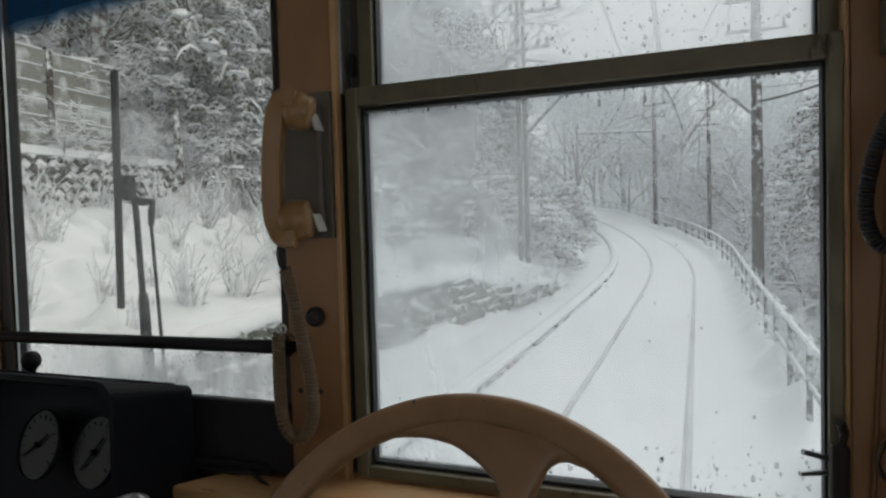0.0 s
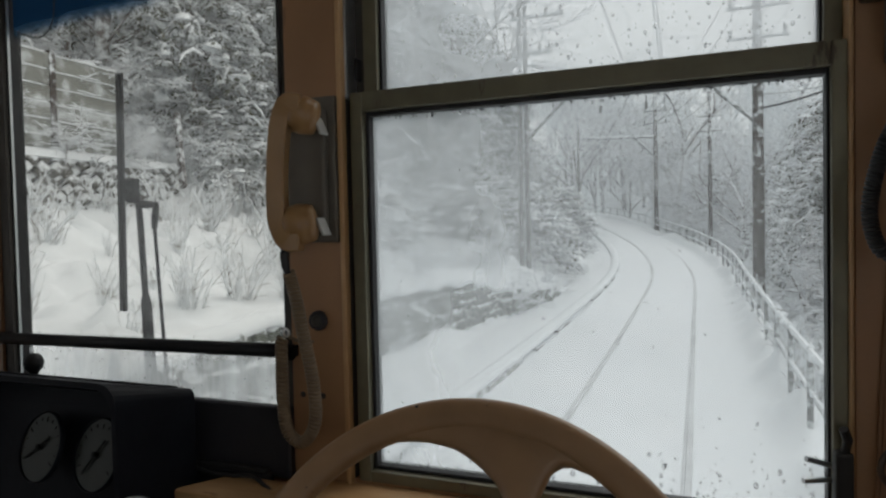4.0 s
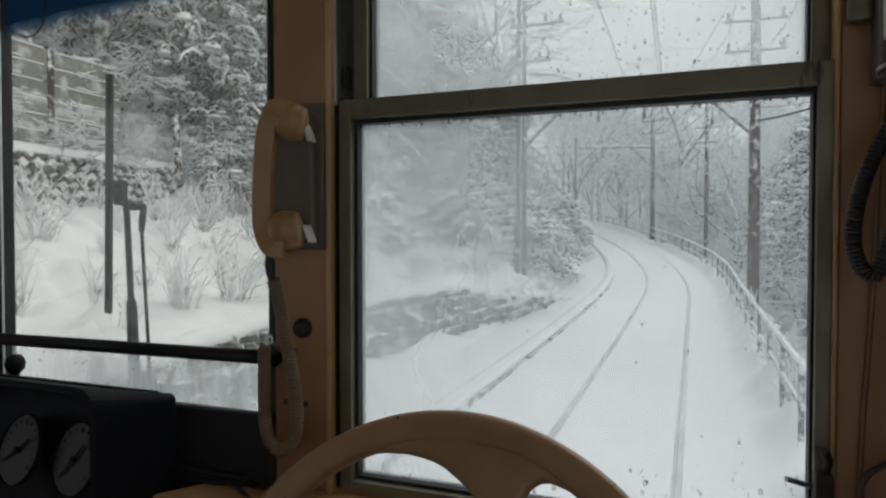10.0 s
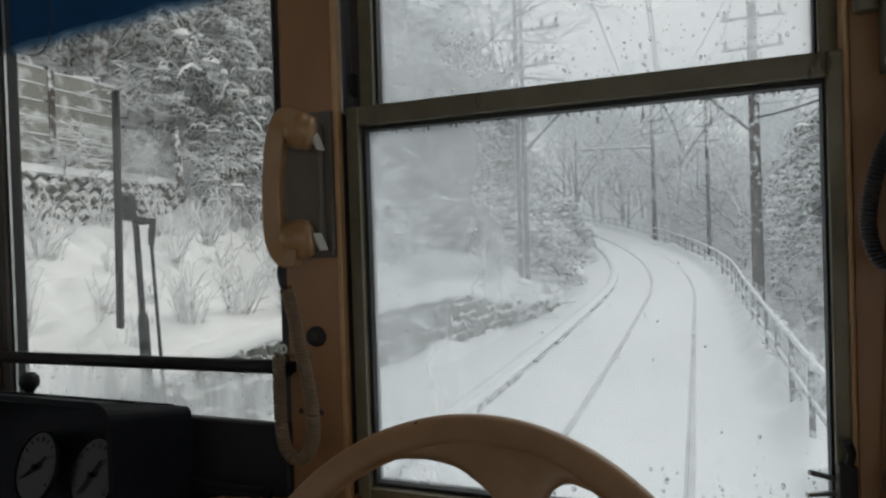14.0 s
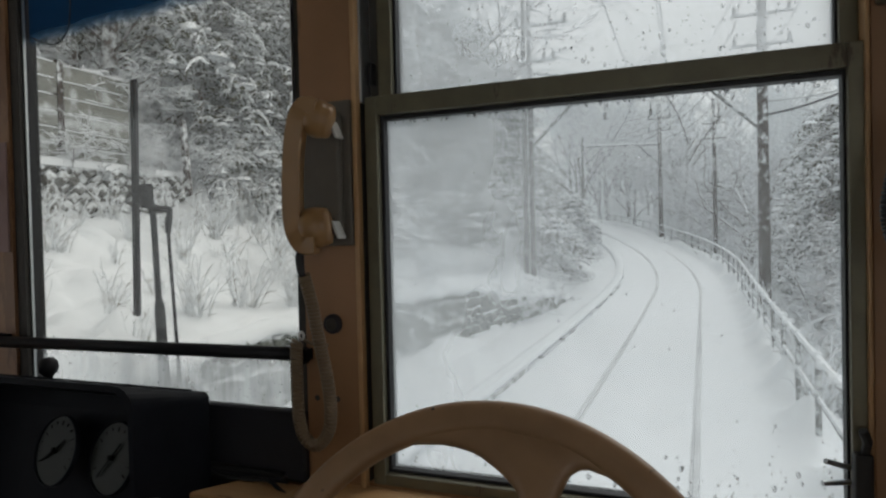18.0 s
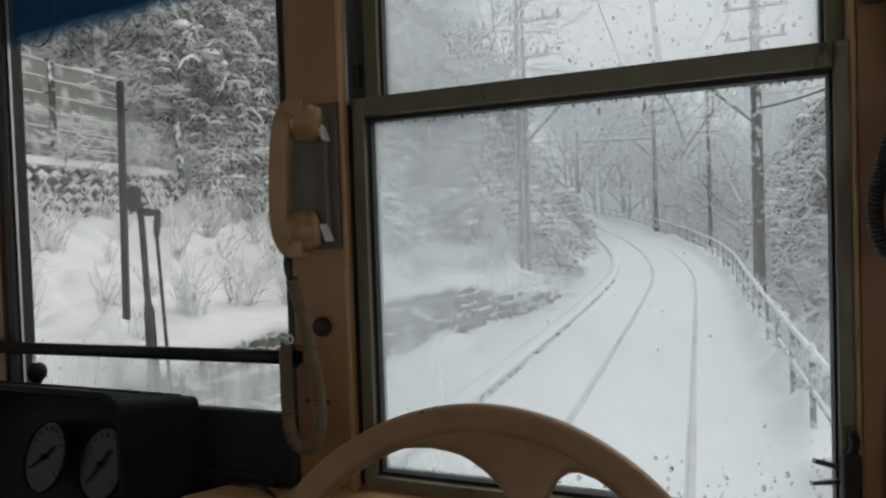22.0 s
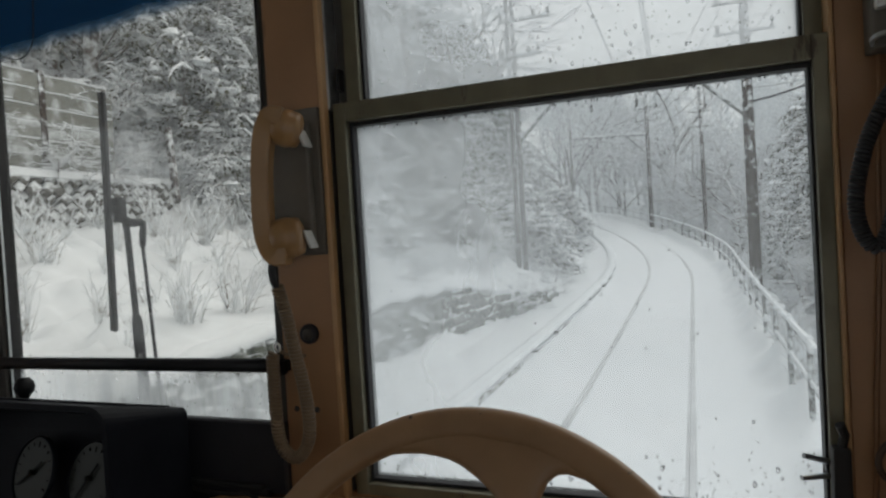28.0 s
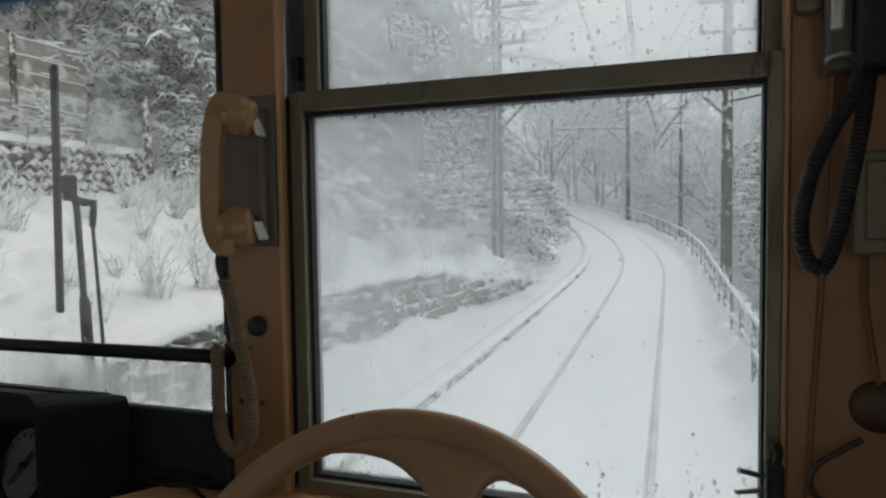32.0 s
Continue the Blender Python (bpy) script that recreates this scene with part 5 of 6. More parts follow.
def leafy_tree(name, seed, height, spread, label, category="tree", leaves=38):
    """A snow-laden evergreen: drooping boughs with leaf sprays and pads of snow."""
    rnd = random.Random(seed)
    V, F, L, LF, S, SF = [], [], [], [], [], []
    trunk = [Vector((0, 0, -0.5)), Vector((0.1, 0.05, height * 0.4)), Vector((0.0, 0.1, height * 0.95))]
    add_tube(V, F, trunk, [0.05 * spread + 0.05, 0.035 * spread + 0.035, 0.02], 6)
    boughs = int(46 + 8 * spread)
    for k in range(boughs):
        h = height * (0.06 + 0.94 * (k + rnd.random()) / boughs)
        a = rnd.uniform(0, 2 * math.pi)
        reach = spread * (1.0 - 0.62 * (h / height) ** 1.6) * rnd.uniform(0.6, 1.12)
        base = Vector((0, 0, h * 0.92))
        out = Vector((math.cos(a), math.sin(a), 0))
        pts = [base, base + out * reach * 0.4 + Vector((0, 0, 0.22 * reach)), base + out * reach * 0.75 + Vector((0, 0, 0.16 * reach)), base + out * reach + Vector((0, 0, -0.22 * reach))]
        add_tube(V, F, pts, [0.03, 0.022, 0.014, 0.006], 3)
        for j in range(leaves):
            s = 0.25 + 0.75 * rnd.random()
            i = min(int(s * 3), 2)
            c = pts[i].lerp(pts[i + 1], s * 3 - i) + Vector((rnd.gauss(0, 0.17), rnd.gauss(0, 0.17), rnd.gauss(-0.08, 0.10)))
            d = (out * rnd.uniform(0.1, 1) + Vector((rnd.gauss(0, 0.6), rnd.gauss(0, 0.6), rnd.uniform(-1.0, 0.1)))).normalized()
            w = d.cross(Vector((rnd.gauss(0, 1), rnd.gauss(0, 1), rnd.gauss(0, 1)))).normalized()
            ln, wd = rnd.uniform(0.09, 0.22), rnd.uniform(0.012, 0.030)
            b = len(L)
            L += [c, c + d * ln * 0.5 + w * wd, c + d * ln, c + d * ln * 0.5 - w * wd + Vector((0, 0, 0.02))]
            LF += [(b, b + 1, b + 2, b + 3)]
        for j in range(12):
            s = 0.25 + 0.75 * rnd.random()
            i = min(int(s * 3), 2)
            c = pts[i].lerp(pts[i + 1], s * 3 - i) + Vector((rnd.gauss(0, 0.06), rnd.gauss(0, 0.06), 0.03))
            d = (out * 0.7 + Vector((rnd.gauss(0, 0.7), rnd.gauss(0, 0.7), rnd.uniform(-0.1, 0.25)))).normalized()
            ln, w = rnd.uniform(0.20, 0.60), 0.010 + 0.026 * rnd.random() ** 2
            fall = rnd.uniform(0.25, 0.85)
            spray = [c, c + d * ln * 0.35 + Vector((0, 0, 0.03)), c + d * ln * 0.68 - Vector((0, 0, 0.32 * fall * ln)), c + d * ln * 0.9 - Vector((0, 0, fall * ln))]
            add_tube(S, SF, spray, [w * 0.6, w * 1.25, w, w * 0.25], 5)
            for m in range(5):
                q = spray[m % 3].lerp(spray[m % 3 + 1], rnd.random()) - Vector((0, 0, 0.02))
                e = (d * 0.5 + Vector((rnd.gauss(0, 0.5), rnd.gauss(0, 0.5), rnd.uniform(-1.2, -0.2)))).normalized()
                f = e.cross(Vector((rnd.gauss(0, 1), rnd.gauss(0, 1), rnd.gauss(0, 1)))).normalized() * rnd.uniform(0.01, 0.025)
                k2 = rnd.uniform(0.08, 0.18)
                b = len(L)
                L += [q, q + e * k2 * 0.5 + f, q + e * k2, q + e * k2 * 0.5 - f]
                LF += [(b, b + 1, b + 2, b + 3)]
        for j in range(4):
            s = 0.3 + 0.7 * rnd.random()
            i = min(int(s * 3), 2)
            c = pts[i].lerp(pts[i + 1], s * 3 - i) + Vector((rnd.gauss(0, 0.12), rnd.gauss(0, 0.12), 0.05))
            rx, ry, rz = rnd.uniform(0.06, 0.24), rnd.uniform(0.06, 0.24), rnd.uniform(0.03, 0.09)
            b = len(S)
            S.append(c + Vector((0, 0, rz)))
            for q, hh in ((0.75, 0.55), (1.0, -0.45)):
                for m in range(7):
                    t = 2 * math.pi * m / 7 + 0.3
                    S.append(c + Vector((rx * q * rnd.uniform(0.75, 1.2) * math.cos(t), ry * q * rnd.uniform(0.75, 1.2) * math.sin(t), rz * hh * rnd.uniform(0.6, 1.5))))
            for m in range(7):
                j2 = (m + 1) % 7
                SF += [(b, b + 1 + m, b + 1 + j2), (b + 1 + m, b + 8 + m, b + 8 + j2, b + 1 + j2)]
    ob = thing(name, (0, 0, 0), label, category, "trees along the line")
    mesh_part("trunk", V, F, M_BARK, ob, "", True)
    mesh_part("crown", L, LF, M_LEAF, ob, "dark evergreen leaves under snow")
    mesh_part("snow", S, SF, M_SNOW, ob, "pads of snow on the boughs", True)
    return ob


def shrub(name, seed, height, stems, label):
    """A bare shrub: thin rimed stems fanning from the snow."""
    rnd = random.Random(seed)
    V, F, S, SF = [], [], [], []
    for k in range(stems):
        a, lean = rnd.uniform(0, 2 * math.pi), rnd.uniform(0.05, 0.55)
        d = Vector((math.cos(a) * lean, math.sin(a) * lean, 1)).normalized()
        p = Vector((rnd.gauss(0, 0.05), rnd.gauss(0, 0.05), -0.1))
        ln = height * rnd.uniform(0.5, 1.1)
        pts = [p]
        for j in range(4):
            d = (d + Vector((rnd.gauss(0, 0.12), rnd.gauss(0, 0.12), -0.04 * j))).normalized()
            pts.append(pts[-1] + d * ln / 4)
        r = rnd.uniform(0.007, 0.013)
        add_tube(V, F, pts, [r, r, r * 0.9, r * 0.7, r * 0.5], 3)
        if k % 2:
            add_tube(S, SF, [q + Vector((0, 0, r * 1.3)) for q in pts[1 + k % 3:]], [r * rnd.uniform(1.0, 1.9) for q in pts[1 + k % 3:]], 4)
        for j in range(4):
            q = pts[1 + j % 4]
            e = (d + Vector((rnd.gauss(0, 0.6), rnd.gauss(0, 0.6), rnd.gauss(0, 0.3)))).normalized()
            add_tube(V, F, [q, q + e * ln * 0.14, q + e * ln * 0.25 + Vector((0, 0, -0.02))], [r * 0.8, r * 0.6, r * 0.4], 3)
    ob = thing(name, (0, 0, 0), label, "shrub", "shrubs on the bank")
    mesh_part("stems", V, F, M_GRASS, ob)
    mesh_part("snow", S, SF, M_SNOW, ob, "snow caught on the stems", True)
    return ob


def scatter(makers, spots, rnd, scale=(0.8, 1.2), sink=0.1):
    """Sets copies of the given things at spots of the land; the first use of each moves the thing itself."""
    used = set()
    for i, (x, y) in enumerate(spots):
        k = rnd.randrange(len(makers))
        s = rnd.uniform(*scale)
        at = (x, y, land_z(x, y) - sink)
        m = pose(*at, rnd.uniform(-4, 4), rnd.uniform(-4, 4), rnd.uniform(0, 360))
        if k in used:
            ob = copy_thing(makers[k], m)
        else:
            used.add(k)
            ob = makers[k]
            ob.matrix_basis = m
        ob.scale = (s, s, s * rnd.uniform(0.9, 1.1))


bare = [bare_tree("bare_tree", 21 + k, (11, 13, 9, 12, 10)[k], (0.16, 0.2, 0.12, 0.15, 0.13)[k], "bare leafless tree with rimed twigs and snow on its branches") for k in range(5)]
laden = [leafy_tree("evergreen_tree", 41 + k, (6.5, 8.0, 5.0, 7.0)[k], (2.4, 2.8, 2.0, 2.2)[k], "dense evergreen tree bowed under fresh snow") for k in range(4)]
bushes = [leafy_tree("evergreen_bush", 61 + k, (1.9, 2.4)[k], (1.3, 1.6)[k], "low evergreen bush loaded with snow", "bush", 30) for k in range(2)]
brush = [bare_tree("bare_bush", 71 + k, (3.2, 2.6, 3.8)[k], (0.035, 0.03, 0.04)[k], "tangled bare bush with rime on its twigs", 2.0) for k in range(3)]
shrubs = [shrub("bare_shrub", 81 + k, (0.8, 1.1, 0.65)[k], (14, 18, 12)[k], "small bare shrub rimed with frost") for k in range(3)]

rnd = random.Random(7)
spots = []
# downhill side: bare wood close behind the fence and further down
for k in range(46):
    y = rnd.uniform(16, 64)
    spots.append((track_x(y) + (9.0 if y < 34 else 6.5) + (12 - 0.08 * y) * rnd.random() ** 1.2, y))
# ahead, where the line bends away
for k in range(34):
    y = rnd.uniform(50, 85)
    spots.append((rnd.uniform(-8, 22) + track_x(44), y))
# uphill side behind the wall and along the bank
for k in range(30):
    y = rnd.uniform(10, 62)
    spots.append((track_x(y) - 9 - 16 * rnd.random(), y))
scatter(bare, spots, rnd, (0.8, 1.25), 0.2)

spots = []
for k in range(26):
    y = rnd.uniform(13, 46)
    spots.append((track_x(y) - (9.2 if y < 24 else 7.4) - 7 * rnd.random(), y))
for k in range(34):
    spots.append((rnd.uniform(-27, -12.6), rnd.uniform(3, 26)))
for k in range(16):
    y = rnd.uniform(10, 50)
    spots.append((track_x(y) + 6.0 + 7 * rnd.random(), y))
for k in range(9):
    y = rnd.uniform(14, 30)
    spots.append((track_x(y) + 5.2 + 4 * rnd.random(), y))
for k in range(20):
    y = rnd.uniform(26, 60)
    spots.append((track_x(y) - 11 - 10 * rnd.random(), y))
for k in range(16):
    y = rnd.uniform(-44, -8)
    spots.append((track_x(y) - 8.0 - 8 * rnd.random(), y))
scatter(laden, spots, rnd, (0.8, 1.4), 0.2)
for x, y, s in ((-11.0, 27, 1.6), (-10.8, 31, 1.7), (-12.2, 24, 1.5), (-13.4, 29, 1.9), (-14.5, 25, 1.7), (-12.6, 34, 1.8), (-15.5, 31, 2.0), (-11.8, 38, 1.7)):
    ob = copy_thing(laden[rnd.randrange(4)], pose(x, y, land_z(x, y) - 0.3, 0, 0, rnd.uniform(0, 360)))
    ob.scale = (s * 0.85, s * 0.85, s)

spots = []
for k in range(30):
    y = rnd.uniform(12, 48)
    spots.append((track_x(y) - 5.6 - 3.4 * rnd.random(), y))
for k in range(34):
    y = rnd.uniform(7, 46)
    spots.append((track_x(y) + 4.9 + 3.5 * rnd.random(), y))
for k in range(8):
    spots.append((rnd.uniform(-11.2, -10.4), rnd.uniform(12.8, 18)))
scatter(bushes, spots, rnd, (0.55, 1.1), 0.25)

spots = [(-10.6, 12.9), (-11.4, 13.6), (-10.9, 14.6), (-12.0, 14.9), (-10.2, 15.4), (-9.6, 16.8)]
for k in range(34):
    y = rnd.uniform(13, 50)
    spots.append((track_x(y) - 7.2 - 6 * rnd.random(), y))
for k in range(30):
    spots.append((rnd.uniform(-16, -11.6), rnd.uniform(4, 16)))
for k in range(44):
    y = rnd.uniform(9, 50)
    spots.append((track_x(y) + 4.6 + 4 * rnd.random(), y))
scatter(brush, spots, rnd, (0.6, 1.2), 0.1)
for k in range(60):
    if k < 30:
        y = rnd.uniform(8.5, 22)
        x = bank_x(y) + rnd.uniform(-1.4, 0.25)
    else:
        y = rnd.uniform(17, 40)
        x = track_x(y) - rnd.uniform(3.3, 6.5)
    ob = copy_thing(brush[rnd.randrange(3)], pose(x, y, land_z(x, y) - 0.12, 0, 0, rnd.uniform(0, 360)))
    s = rnd.uniform(0.18, 0.38)
    ob.scale = (s * 1.3, s * 1.3, s)
for x, y, s in ((-10.95, 6.3, 0.36), (-10.9, 7.5, 0.5), (-10.85, 8.7, 0.4), (-10.8, 9.9, 0.5), (-10.95, 10.9, 0.55), (-11.4, 11.5, 0.6), (-11.6, 12.2, 0.8), (-11.0, 12.9, 0.6)):
    ob = copy_thing(brush[rnd.randrange(3)], pose(x, y, 3.88 if y < 11.2 else 3.3, 0, 6, rnd.uniform(0, 360)))
    ob.scale = (s, s, s)

spots = [(-8.4, 7.4), (-7.3, 7.2), (-8.9, 10.2), (-7.9, 9.4), (-7.2, 9.9), (-6.4, 7.0), (-9.4, 8.6), (-9.9, 11.4), (-6.8, 8.8)]
for k in range(80):
    y = rnd.uniform(4.5, 17)
    spots.append((track_x(y) - 4.3 - 5.6 * rnd.random(), y))
for k in range(40):
    y = rnd.uniform(7.5, 40)
    spots.append((track_x(y) + 2.7 + 1.8 * rnd.random(), y))
for k in range(26):
    y = rnd.uniform(9.0, 24)
    spots.append((track_x(y) + rnd.uniform(2.05, 2.5), y))
scatter(shrubs, spots, rnd, (0.45, 1.2), 0.03)
for x, y, s in ((-8.4, 26.0, 1.2), (-8.9, 22.5, 1.3)):
    ob = copy_thing(bare[rnd.randrange(5)], pose(x, y, land_z(x, y) - 0.2, 0, 0, rnd.uniform(0, 360)))
    ob.scale = (s, s, s)
for k in range(18):
    y = rnd.uniform(13, 26)
    x = track_x(y) + rnd.uniform(3.9, 5.2)
    ob = copy_thing(brush[rnd.randrange(3)], pose(x, y, land_z(x, y) - 0.1, 0, rnd.uniform(-14, 4), rnd.uniform(0, 360)))
    s = rnd.uniform(0.8, 1.35)
    ob.scale = (s, s, s)
# low evergreens stepping down to the line on the uphill side
for k in range(26):
    y = rnd.uniform(23, 46)
    x = track_x(y) - rnd.uniform(4.3, 8.0)
    small = rnd.random() < 0.5
    ob = copy_thing(bushes[rnd.randrange(2)] if small else laden[rnd.randrange(4)], pose(x, y, land_z(x, y) - 0.25, rnd.uniform(-6, 6), rnd.uniform(-6, 6), rnd.uniform(0, 360)))
    s = rnd.uniform(0.7, 1.25) if small else rnd.uniform(0.3, 0.5) + 0.08 * (-x + track_x(y) - 4.3)
    ob.scale = (s * 1.1, s * 1.1, s)
# snow-bowed growth along the foot of the guard fence
for k in range(34):
    y = rnd.uniform(5.0, 22)
    x = track_x(y) + rnd.uniform(2.7, 3.6)
    ob = copy_thing(bushes[rnd.randrange(2)], pose(x, y, land_z(x, y) - 0.2, rnd.uniform(-10, 10), 0, rnd.uniform(0, 360)))
    s = rnd.uniform(0.18, 0.30)
    ob.scale = (s * 1.2, s * 1.2, s)


# ---- far woods, too far to tell one tree from the next ----
def far_woods():
    rnd = random.Random(17)
    V, F = [], []

    def limb(p, d, length, r, depth):
        q = p + d * length * 0.5 + Vector((rnd.gauss(0, 0.05), rnd.gauss(0, 0.05), 0)) * length
        e = p + d * length
        add_tube(V, F, [p, q, e], [r, r * 0.8, r * 0.5], 3)
        if depth < 3:
            for k in range((6, 5, 4)[depth]):
                s = rnd.uniform(0.3, 1.0)
                t = Vector((rnd.gauss(0, 1), rnd.gauss(0, 1), rnd.gauss(0.3, 0.6))).normalized()
                limb(p.lerp(e, s), (d * 0.7 + t * 0.8).normalized(), length * rnd.uniform(0.4, 0.6), r * 0.5, depth + 1)

    for k in range(330):
        if k < 200:
            y = rnd.uniform(50, 92)
            x = rnd.uniform(-45, 34)
            if abs(x - track_x(y)) < 6:
                x += 13
        elif k < 270:
            y = rnd.uniform(20, 90)
            x = track_x(min(y, 62)) + rnd.uniform(20, 45)
        else:
            y = rnd.uniform(5, 80)
            x = track_x(min(y, 62)) - rnd.uniform(26, 50)
        limb(Vector((x, y, land_z(x, y) - 0.5)), Vector((rnd.gauss(0, 0.08), rnd.gauss(0, 0.08), 1)).normalized(), rnd.uniform(6, 9), 0.16, 0)
    # Trunks take the pale twig colour too, which paints in the distance haze.
    ob = mesh_part("far_woods", V, F, M_TWIG, None, "far bare woods paled by rime and painted haze", False, "stuff")
    tagged(ob, "far bare woods paled by rime and painted haze", "woods")


far_woods()


# ---- the stretch already passed: wall, fence, points, truss, signs ----
def behind(d, y, h=0.0):
    return along(d, y, y, 1)[0] + Vector((0, 0, h))


old_wall = thing("retaining_wall", behind(-3.2, -26), "dark ivy-grown retaining wall dotted with clumps of snow", "retaining wall", kind="structure")
part("face", swept(along(-3.28, -44, -9, 1.0), [(-0.2, -0.3), (-0.2, 2.25), (0.02, 2.25), (0.16, -0.3)]), M_MOSS, old_wall)
part("coping_snow", swept(along(-3.36, -44, -9, 0.7), [(-0.4, 2.2), (-0.36, 2.40), (-0.05, 2.48), (0.16, 2.38), (0.2, 2.22)]), M_SNOW, old_wall, "thick snow along the coping", True)
rnd = random.Random(23)
V, F = [], []
for k in range(900):
    y, h = rnd.uniform(-44, -9), 2.2 * rnd.random() ** 0.85
    c = behind(-3.14 - 0.06 * h, y, h) - old_wall.location
    r = rnd.choice((0.03, 0.05, 0.07, 0.1, 0.14))
    b = len(V)
    V.append(c + Vector((r * 0.3, 0, r * 0.9)))
    for q, hh in ((0.8, 0.35), (1.0, -0.6)):
        for m in range(6):
            t = 2 * math.pi * m / 6
            V.append(c + Vector((r * 0.6 * q * math.cos(t), r * q * rnd.uniform(0.7, 1.3) * math.sin(t), r * hh * rnd.uniform(0.7, 1.2))))
    for m in range(6):
        j = (m + 1) % 6
        F += [(b, b + 1 + m, b + 1 + j), (b + 1 + m, b + 7 + m, b + 7 + j, b + 1 + j)]
mesh_part("snow_clumps", V, F, M_SNOW, old_wall, "clumps of snow caught in the ivy", True, "stuff")

green = thing("green_fence", behind(-4.6, -26, 2.3), "green-posted slatted fence loaded with snow", "fence")
ys = [-42 + 2.4 * k for k in range(14)]
for y in ys:
    p = behind(-4.6, y, 2.2)
    part("post", box(p.x - 0.06, p.x + 0.06, p.y - 0.07, p.y + 0.07, p.z - 0.3, p.z + 1.65, 0.01), M_GREEN, green, "green painted post")
for y in ys[:-1]:
    for h in (0.62, 1.05, 1.48):
        a, b = behind(-4.6, y, 2.2 + h), behind(-4.6, y + 2.4, 2.2 + h)
        bar = part("rail", tube([a, b], 0.035, 6), M_IRON, green)
        part("rail_snow", tube([a + Vector((0, 0, 0.06)), b + Vector((0, 0, 0.06))], 0.05, 6), M_SNOW, bar, "ridge of snow on the rail")
    for h in (0.66, 1.09):
        V, F = [], []
        for k in range(13):
            a = behind(-4.58, y + 0.12 + 0.17 * k, 2.2 + h) - green.location
            add_tube(V, F, [a, a + Vector((0, 0.16, 0.34))], [0.014, 0.014], 4)
        mesh_part("slat_row", V, F, M_IRON, green, "row of slanted slats")

mast = thing("sign_mast", behind(-2.75, -24.5), "steel mast with black sign plates and snow", "sign mast")
p = behind(-2.75, -24.5)
part("shaft", tube([p + Vector((0, 0, -0.5)), p + Vector((0, 0, 6.0))], 0.11, 12), M_POLE, mast, smooth=True)
sign = part("sign_board", box(p.x - 0.02, p.x + 0.22, p.y - 0.16, p.y - 0.13, 2.35, 2.75, 0.005), M_BLACK, mast, "black sign board with a white character")
for h in (1.75, 1.9, 3.1, 3.25):
    plate = part("plate", box(p.x - 0.12, p.x + 0.16, p.y - 0.145, p.y - 0.125, h, h + 0.10, 0.003), M_DIAL, mast, "small plate in the darkened dial colour")
    for k in range(3):
        part("bar_mark", box(p.x - 0.08 + 0.07 * k, p.x - 0.04 + 0.07 * k, p.y - 0.151, p.y - 0.146, h + 0.025, h + 0.075), M_INK, plate)
glyph = bpy.data.curves.new("character", "FONT")
glyph.body, glyph.size, glyph.extrude, glyph.align_x, glyph.align_y = "\u767a", 0.2, 0.002, "CENTER", "CENTER"
glyph.materials.append(M_CLIP)
ch = new("character", glyph)
ch.parent = sign
ch.matrix_basis = Matrix.Translation(Vector((p.x + 0.10, p.y - 0.165, 2.55)) - mast.location) @ pose(0, 0, 0, 90, 0, 0)
ladder = thing("iron_ladder", behind(-2.6, -23.6), "tall dark iron ladder beside the wall", "ladder")
p = behind(-2.6, -23.6)
for k in (-0.2, 0.2):
    part("stile", tube([p + Vector((0, k, -0.3)), p + Vector((-0.2, k, 4.6))], 0.03, 6), M_IRON, ladder)
for k in range(11):
    h = 0.3 + 0.4 * k
    part("rung", tube([p + Vector((-0.2 * h / 4.6, -0.2, h)), p + Vector((-0.2 * h / 4.6, 0.2, h))], 0.018, 6), M_IRON, ladder)

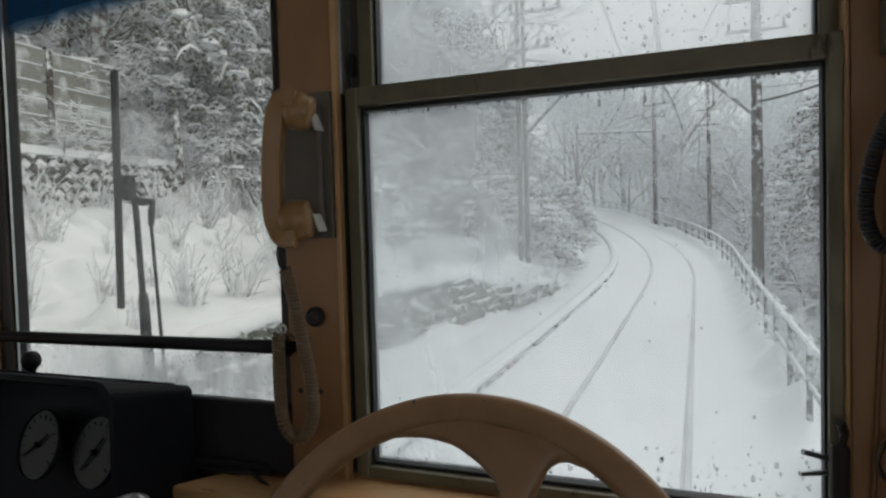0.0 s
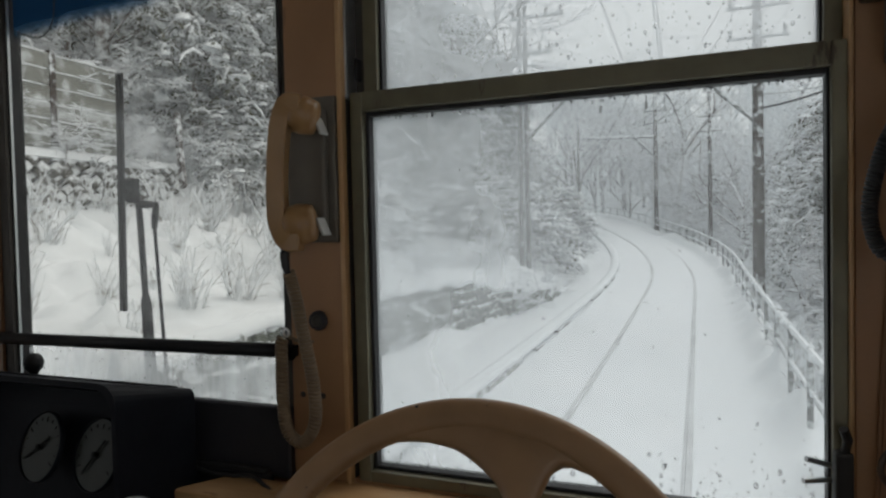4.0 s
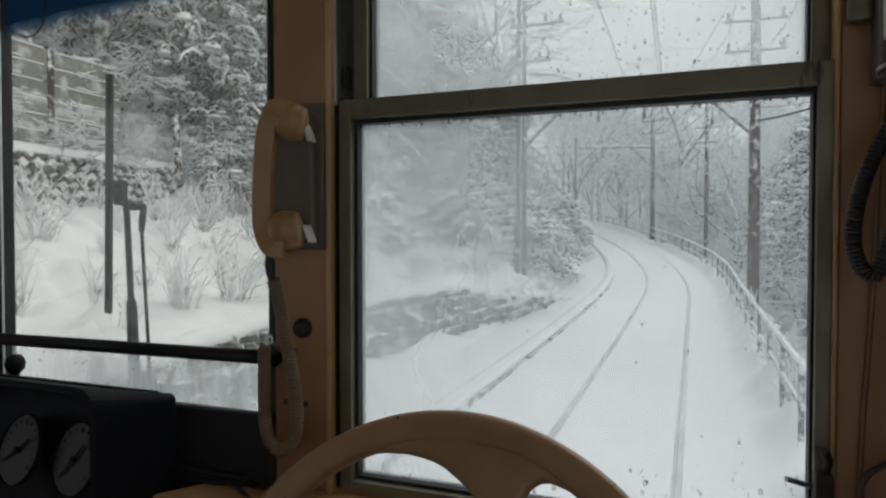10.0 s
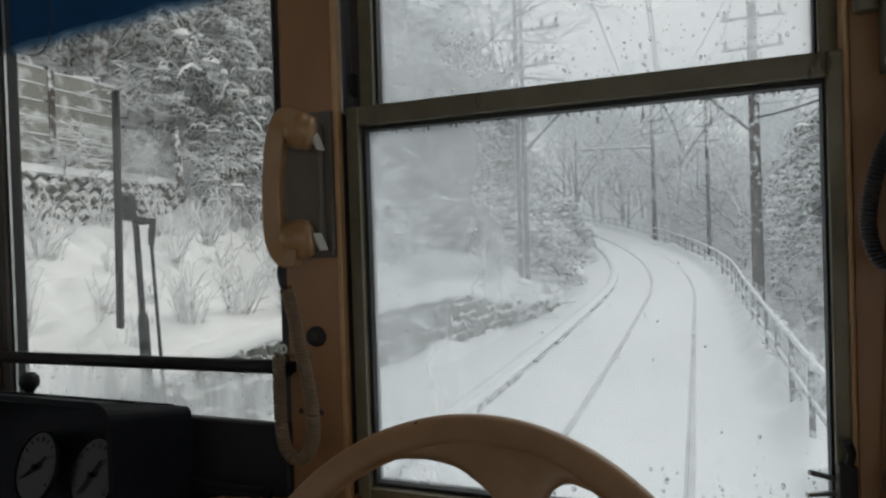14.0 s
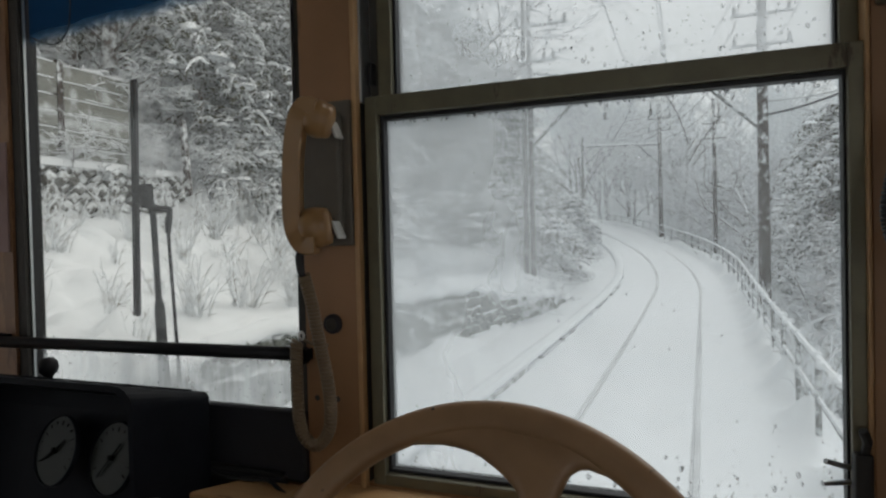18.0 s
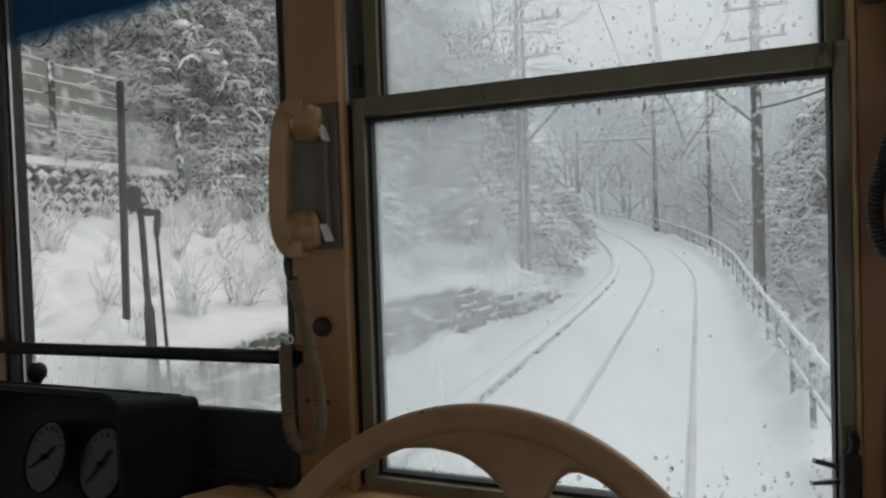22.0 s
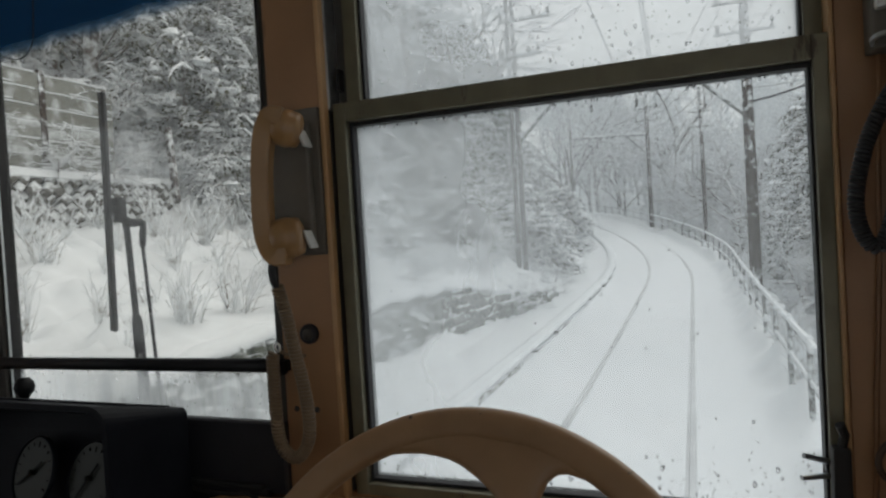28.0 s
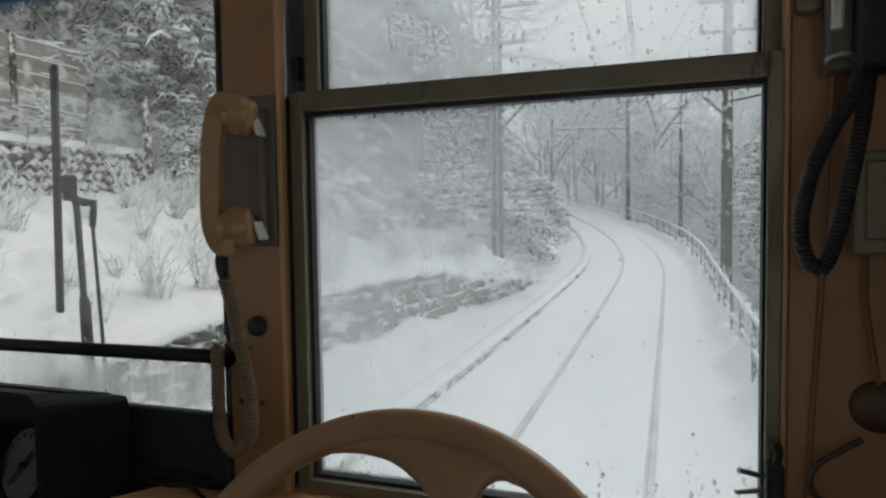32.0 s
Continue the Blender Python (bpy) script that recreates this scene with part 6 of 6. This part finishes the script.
truss = thing("truss_gantry", behind(0, -8), "steel truss gantry over the track, lined with snow", "gantry")
ends = (behind(-4.4, -8), behind(5.2, -8))
for a in ends:
    for k in (-0.22, 0.22):
        part("leg", tube([a + Vector((0, k, -1.5)), a + Vector((0, k, 7.0))], 0.06, 8), M_POLE, truss)
for h in (6.1, 7.0):
    part("chord", tube([ends[0] + Vector((0, 0, h)), ends[1] + Vector((0, 0, h))], 0.05, 8), M_IRON, truss)
for k in range(8):
    a, b = ends[0].lerp(ends[1], k / 8), ends[0].lerp(ends[1], (k + 1) / 8)
    lo, hi = (6.1, 7.0) if k % 2 else (7.0, 6.1)
    part("diagonal", tube([a + Vector((0, 0, lo)), b + Vector((0, 0, hi))], 0.03, 6), M_IRON, truss)

for d in (-0.7175, 0.7175):
    side = thing("turnout_rail", behind(d + 3.2, -30), "curved turnout rail almost buried in snow", "rail", "rails of the points")
    pts = [behind(d + 3.4 * smooth(4.0, 30.0, -y), y) for y in (-40 + 1.0 * k for k in range(37))]
    part("head", swept(pts, [(-0.034, -0.05), (-0.034, 0.02), (-0.028, 0.026), (0.028, 0.026), (0.034, 0.02), (0.034, -0.05)]), M_STEEL, side)
    heater = thing("point_heater_patch", behind(d, -5), "dark thawed patch of ballast round the point blade", "thawed patch")
    V, F = [], []
    rnd = random.Random(40 + int(d * 10))
    for k in range(130):
        c = behind(d + rnd.gauss(0, 0.2), -5 + rnd.gauss(0, 0.45), 0.01) - heater.location
        r = rnd.uniform(0.02, 0.06)
        b = len(V)
        V += [c + Vector((r * math.cos(t), r * math.sin(t), 0.0)) for t in (0.2, 1.5, 2.8, 4.1, 5.3)] + [c + Vector((0, 0, r * 0.7))]
        F += [(b + m, b + (m + 1) % 5, b + 5) for m in range(5)]
    mesh_part("ballast", V, F, M_CONC, heater, "", False, "stuff")

# ---- the stretch ahead, past the bend ----
gantry(88.0, -3.1, 2.6, 7.4, 5.6)
cabinet = thing("relay_cabinet", behind(3.1, 64.5), "dark relay cabinet on a snowy platform by the pole", "cabinet")
p = behind(3.1, 64.5)
part("platform", box(p.x - 0.6, p.x + 0.6, p.y - 0.5, p.y + 0.5, p.z - 0.4, p.z + 0.15), M_CONC, cabinet)
part("platform_snow", box(p.x - 0.58, p.x + 0.58, p.y - 0.48, p.y + 0.48, p.z + 0.15, p.z + 0.32, 0.06, 3), M_SNOW, cabinet)
part("body", box(p.x - 0.35, p.x + 0.35, p.y - 0.25, p.y + 0.25, p.z + 0.30, p.z + 1.5, 0.02), M_PANEL, cabinet)
part("door", box(p.x - 0.31, p.x + 0.31, p.y - 0.275, p.y - 0.251, p.z + 0.36, p.z + 1.44, 0.008), M_PANEL, cabinet)
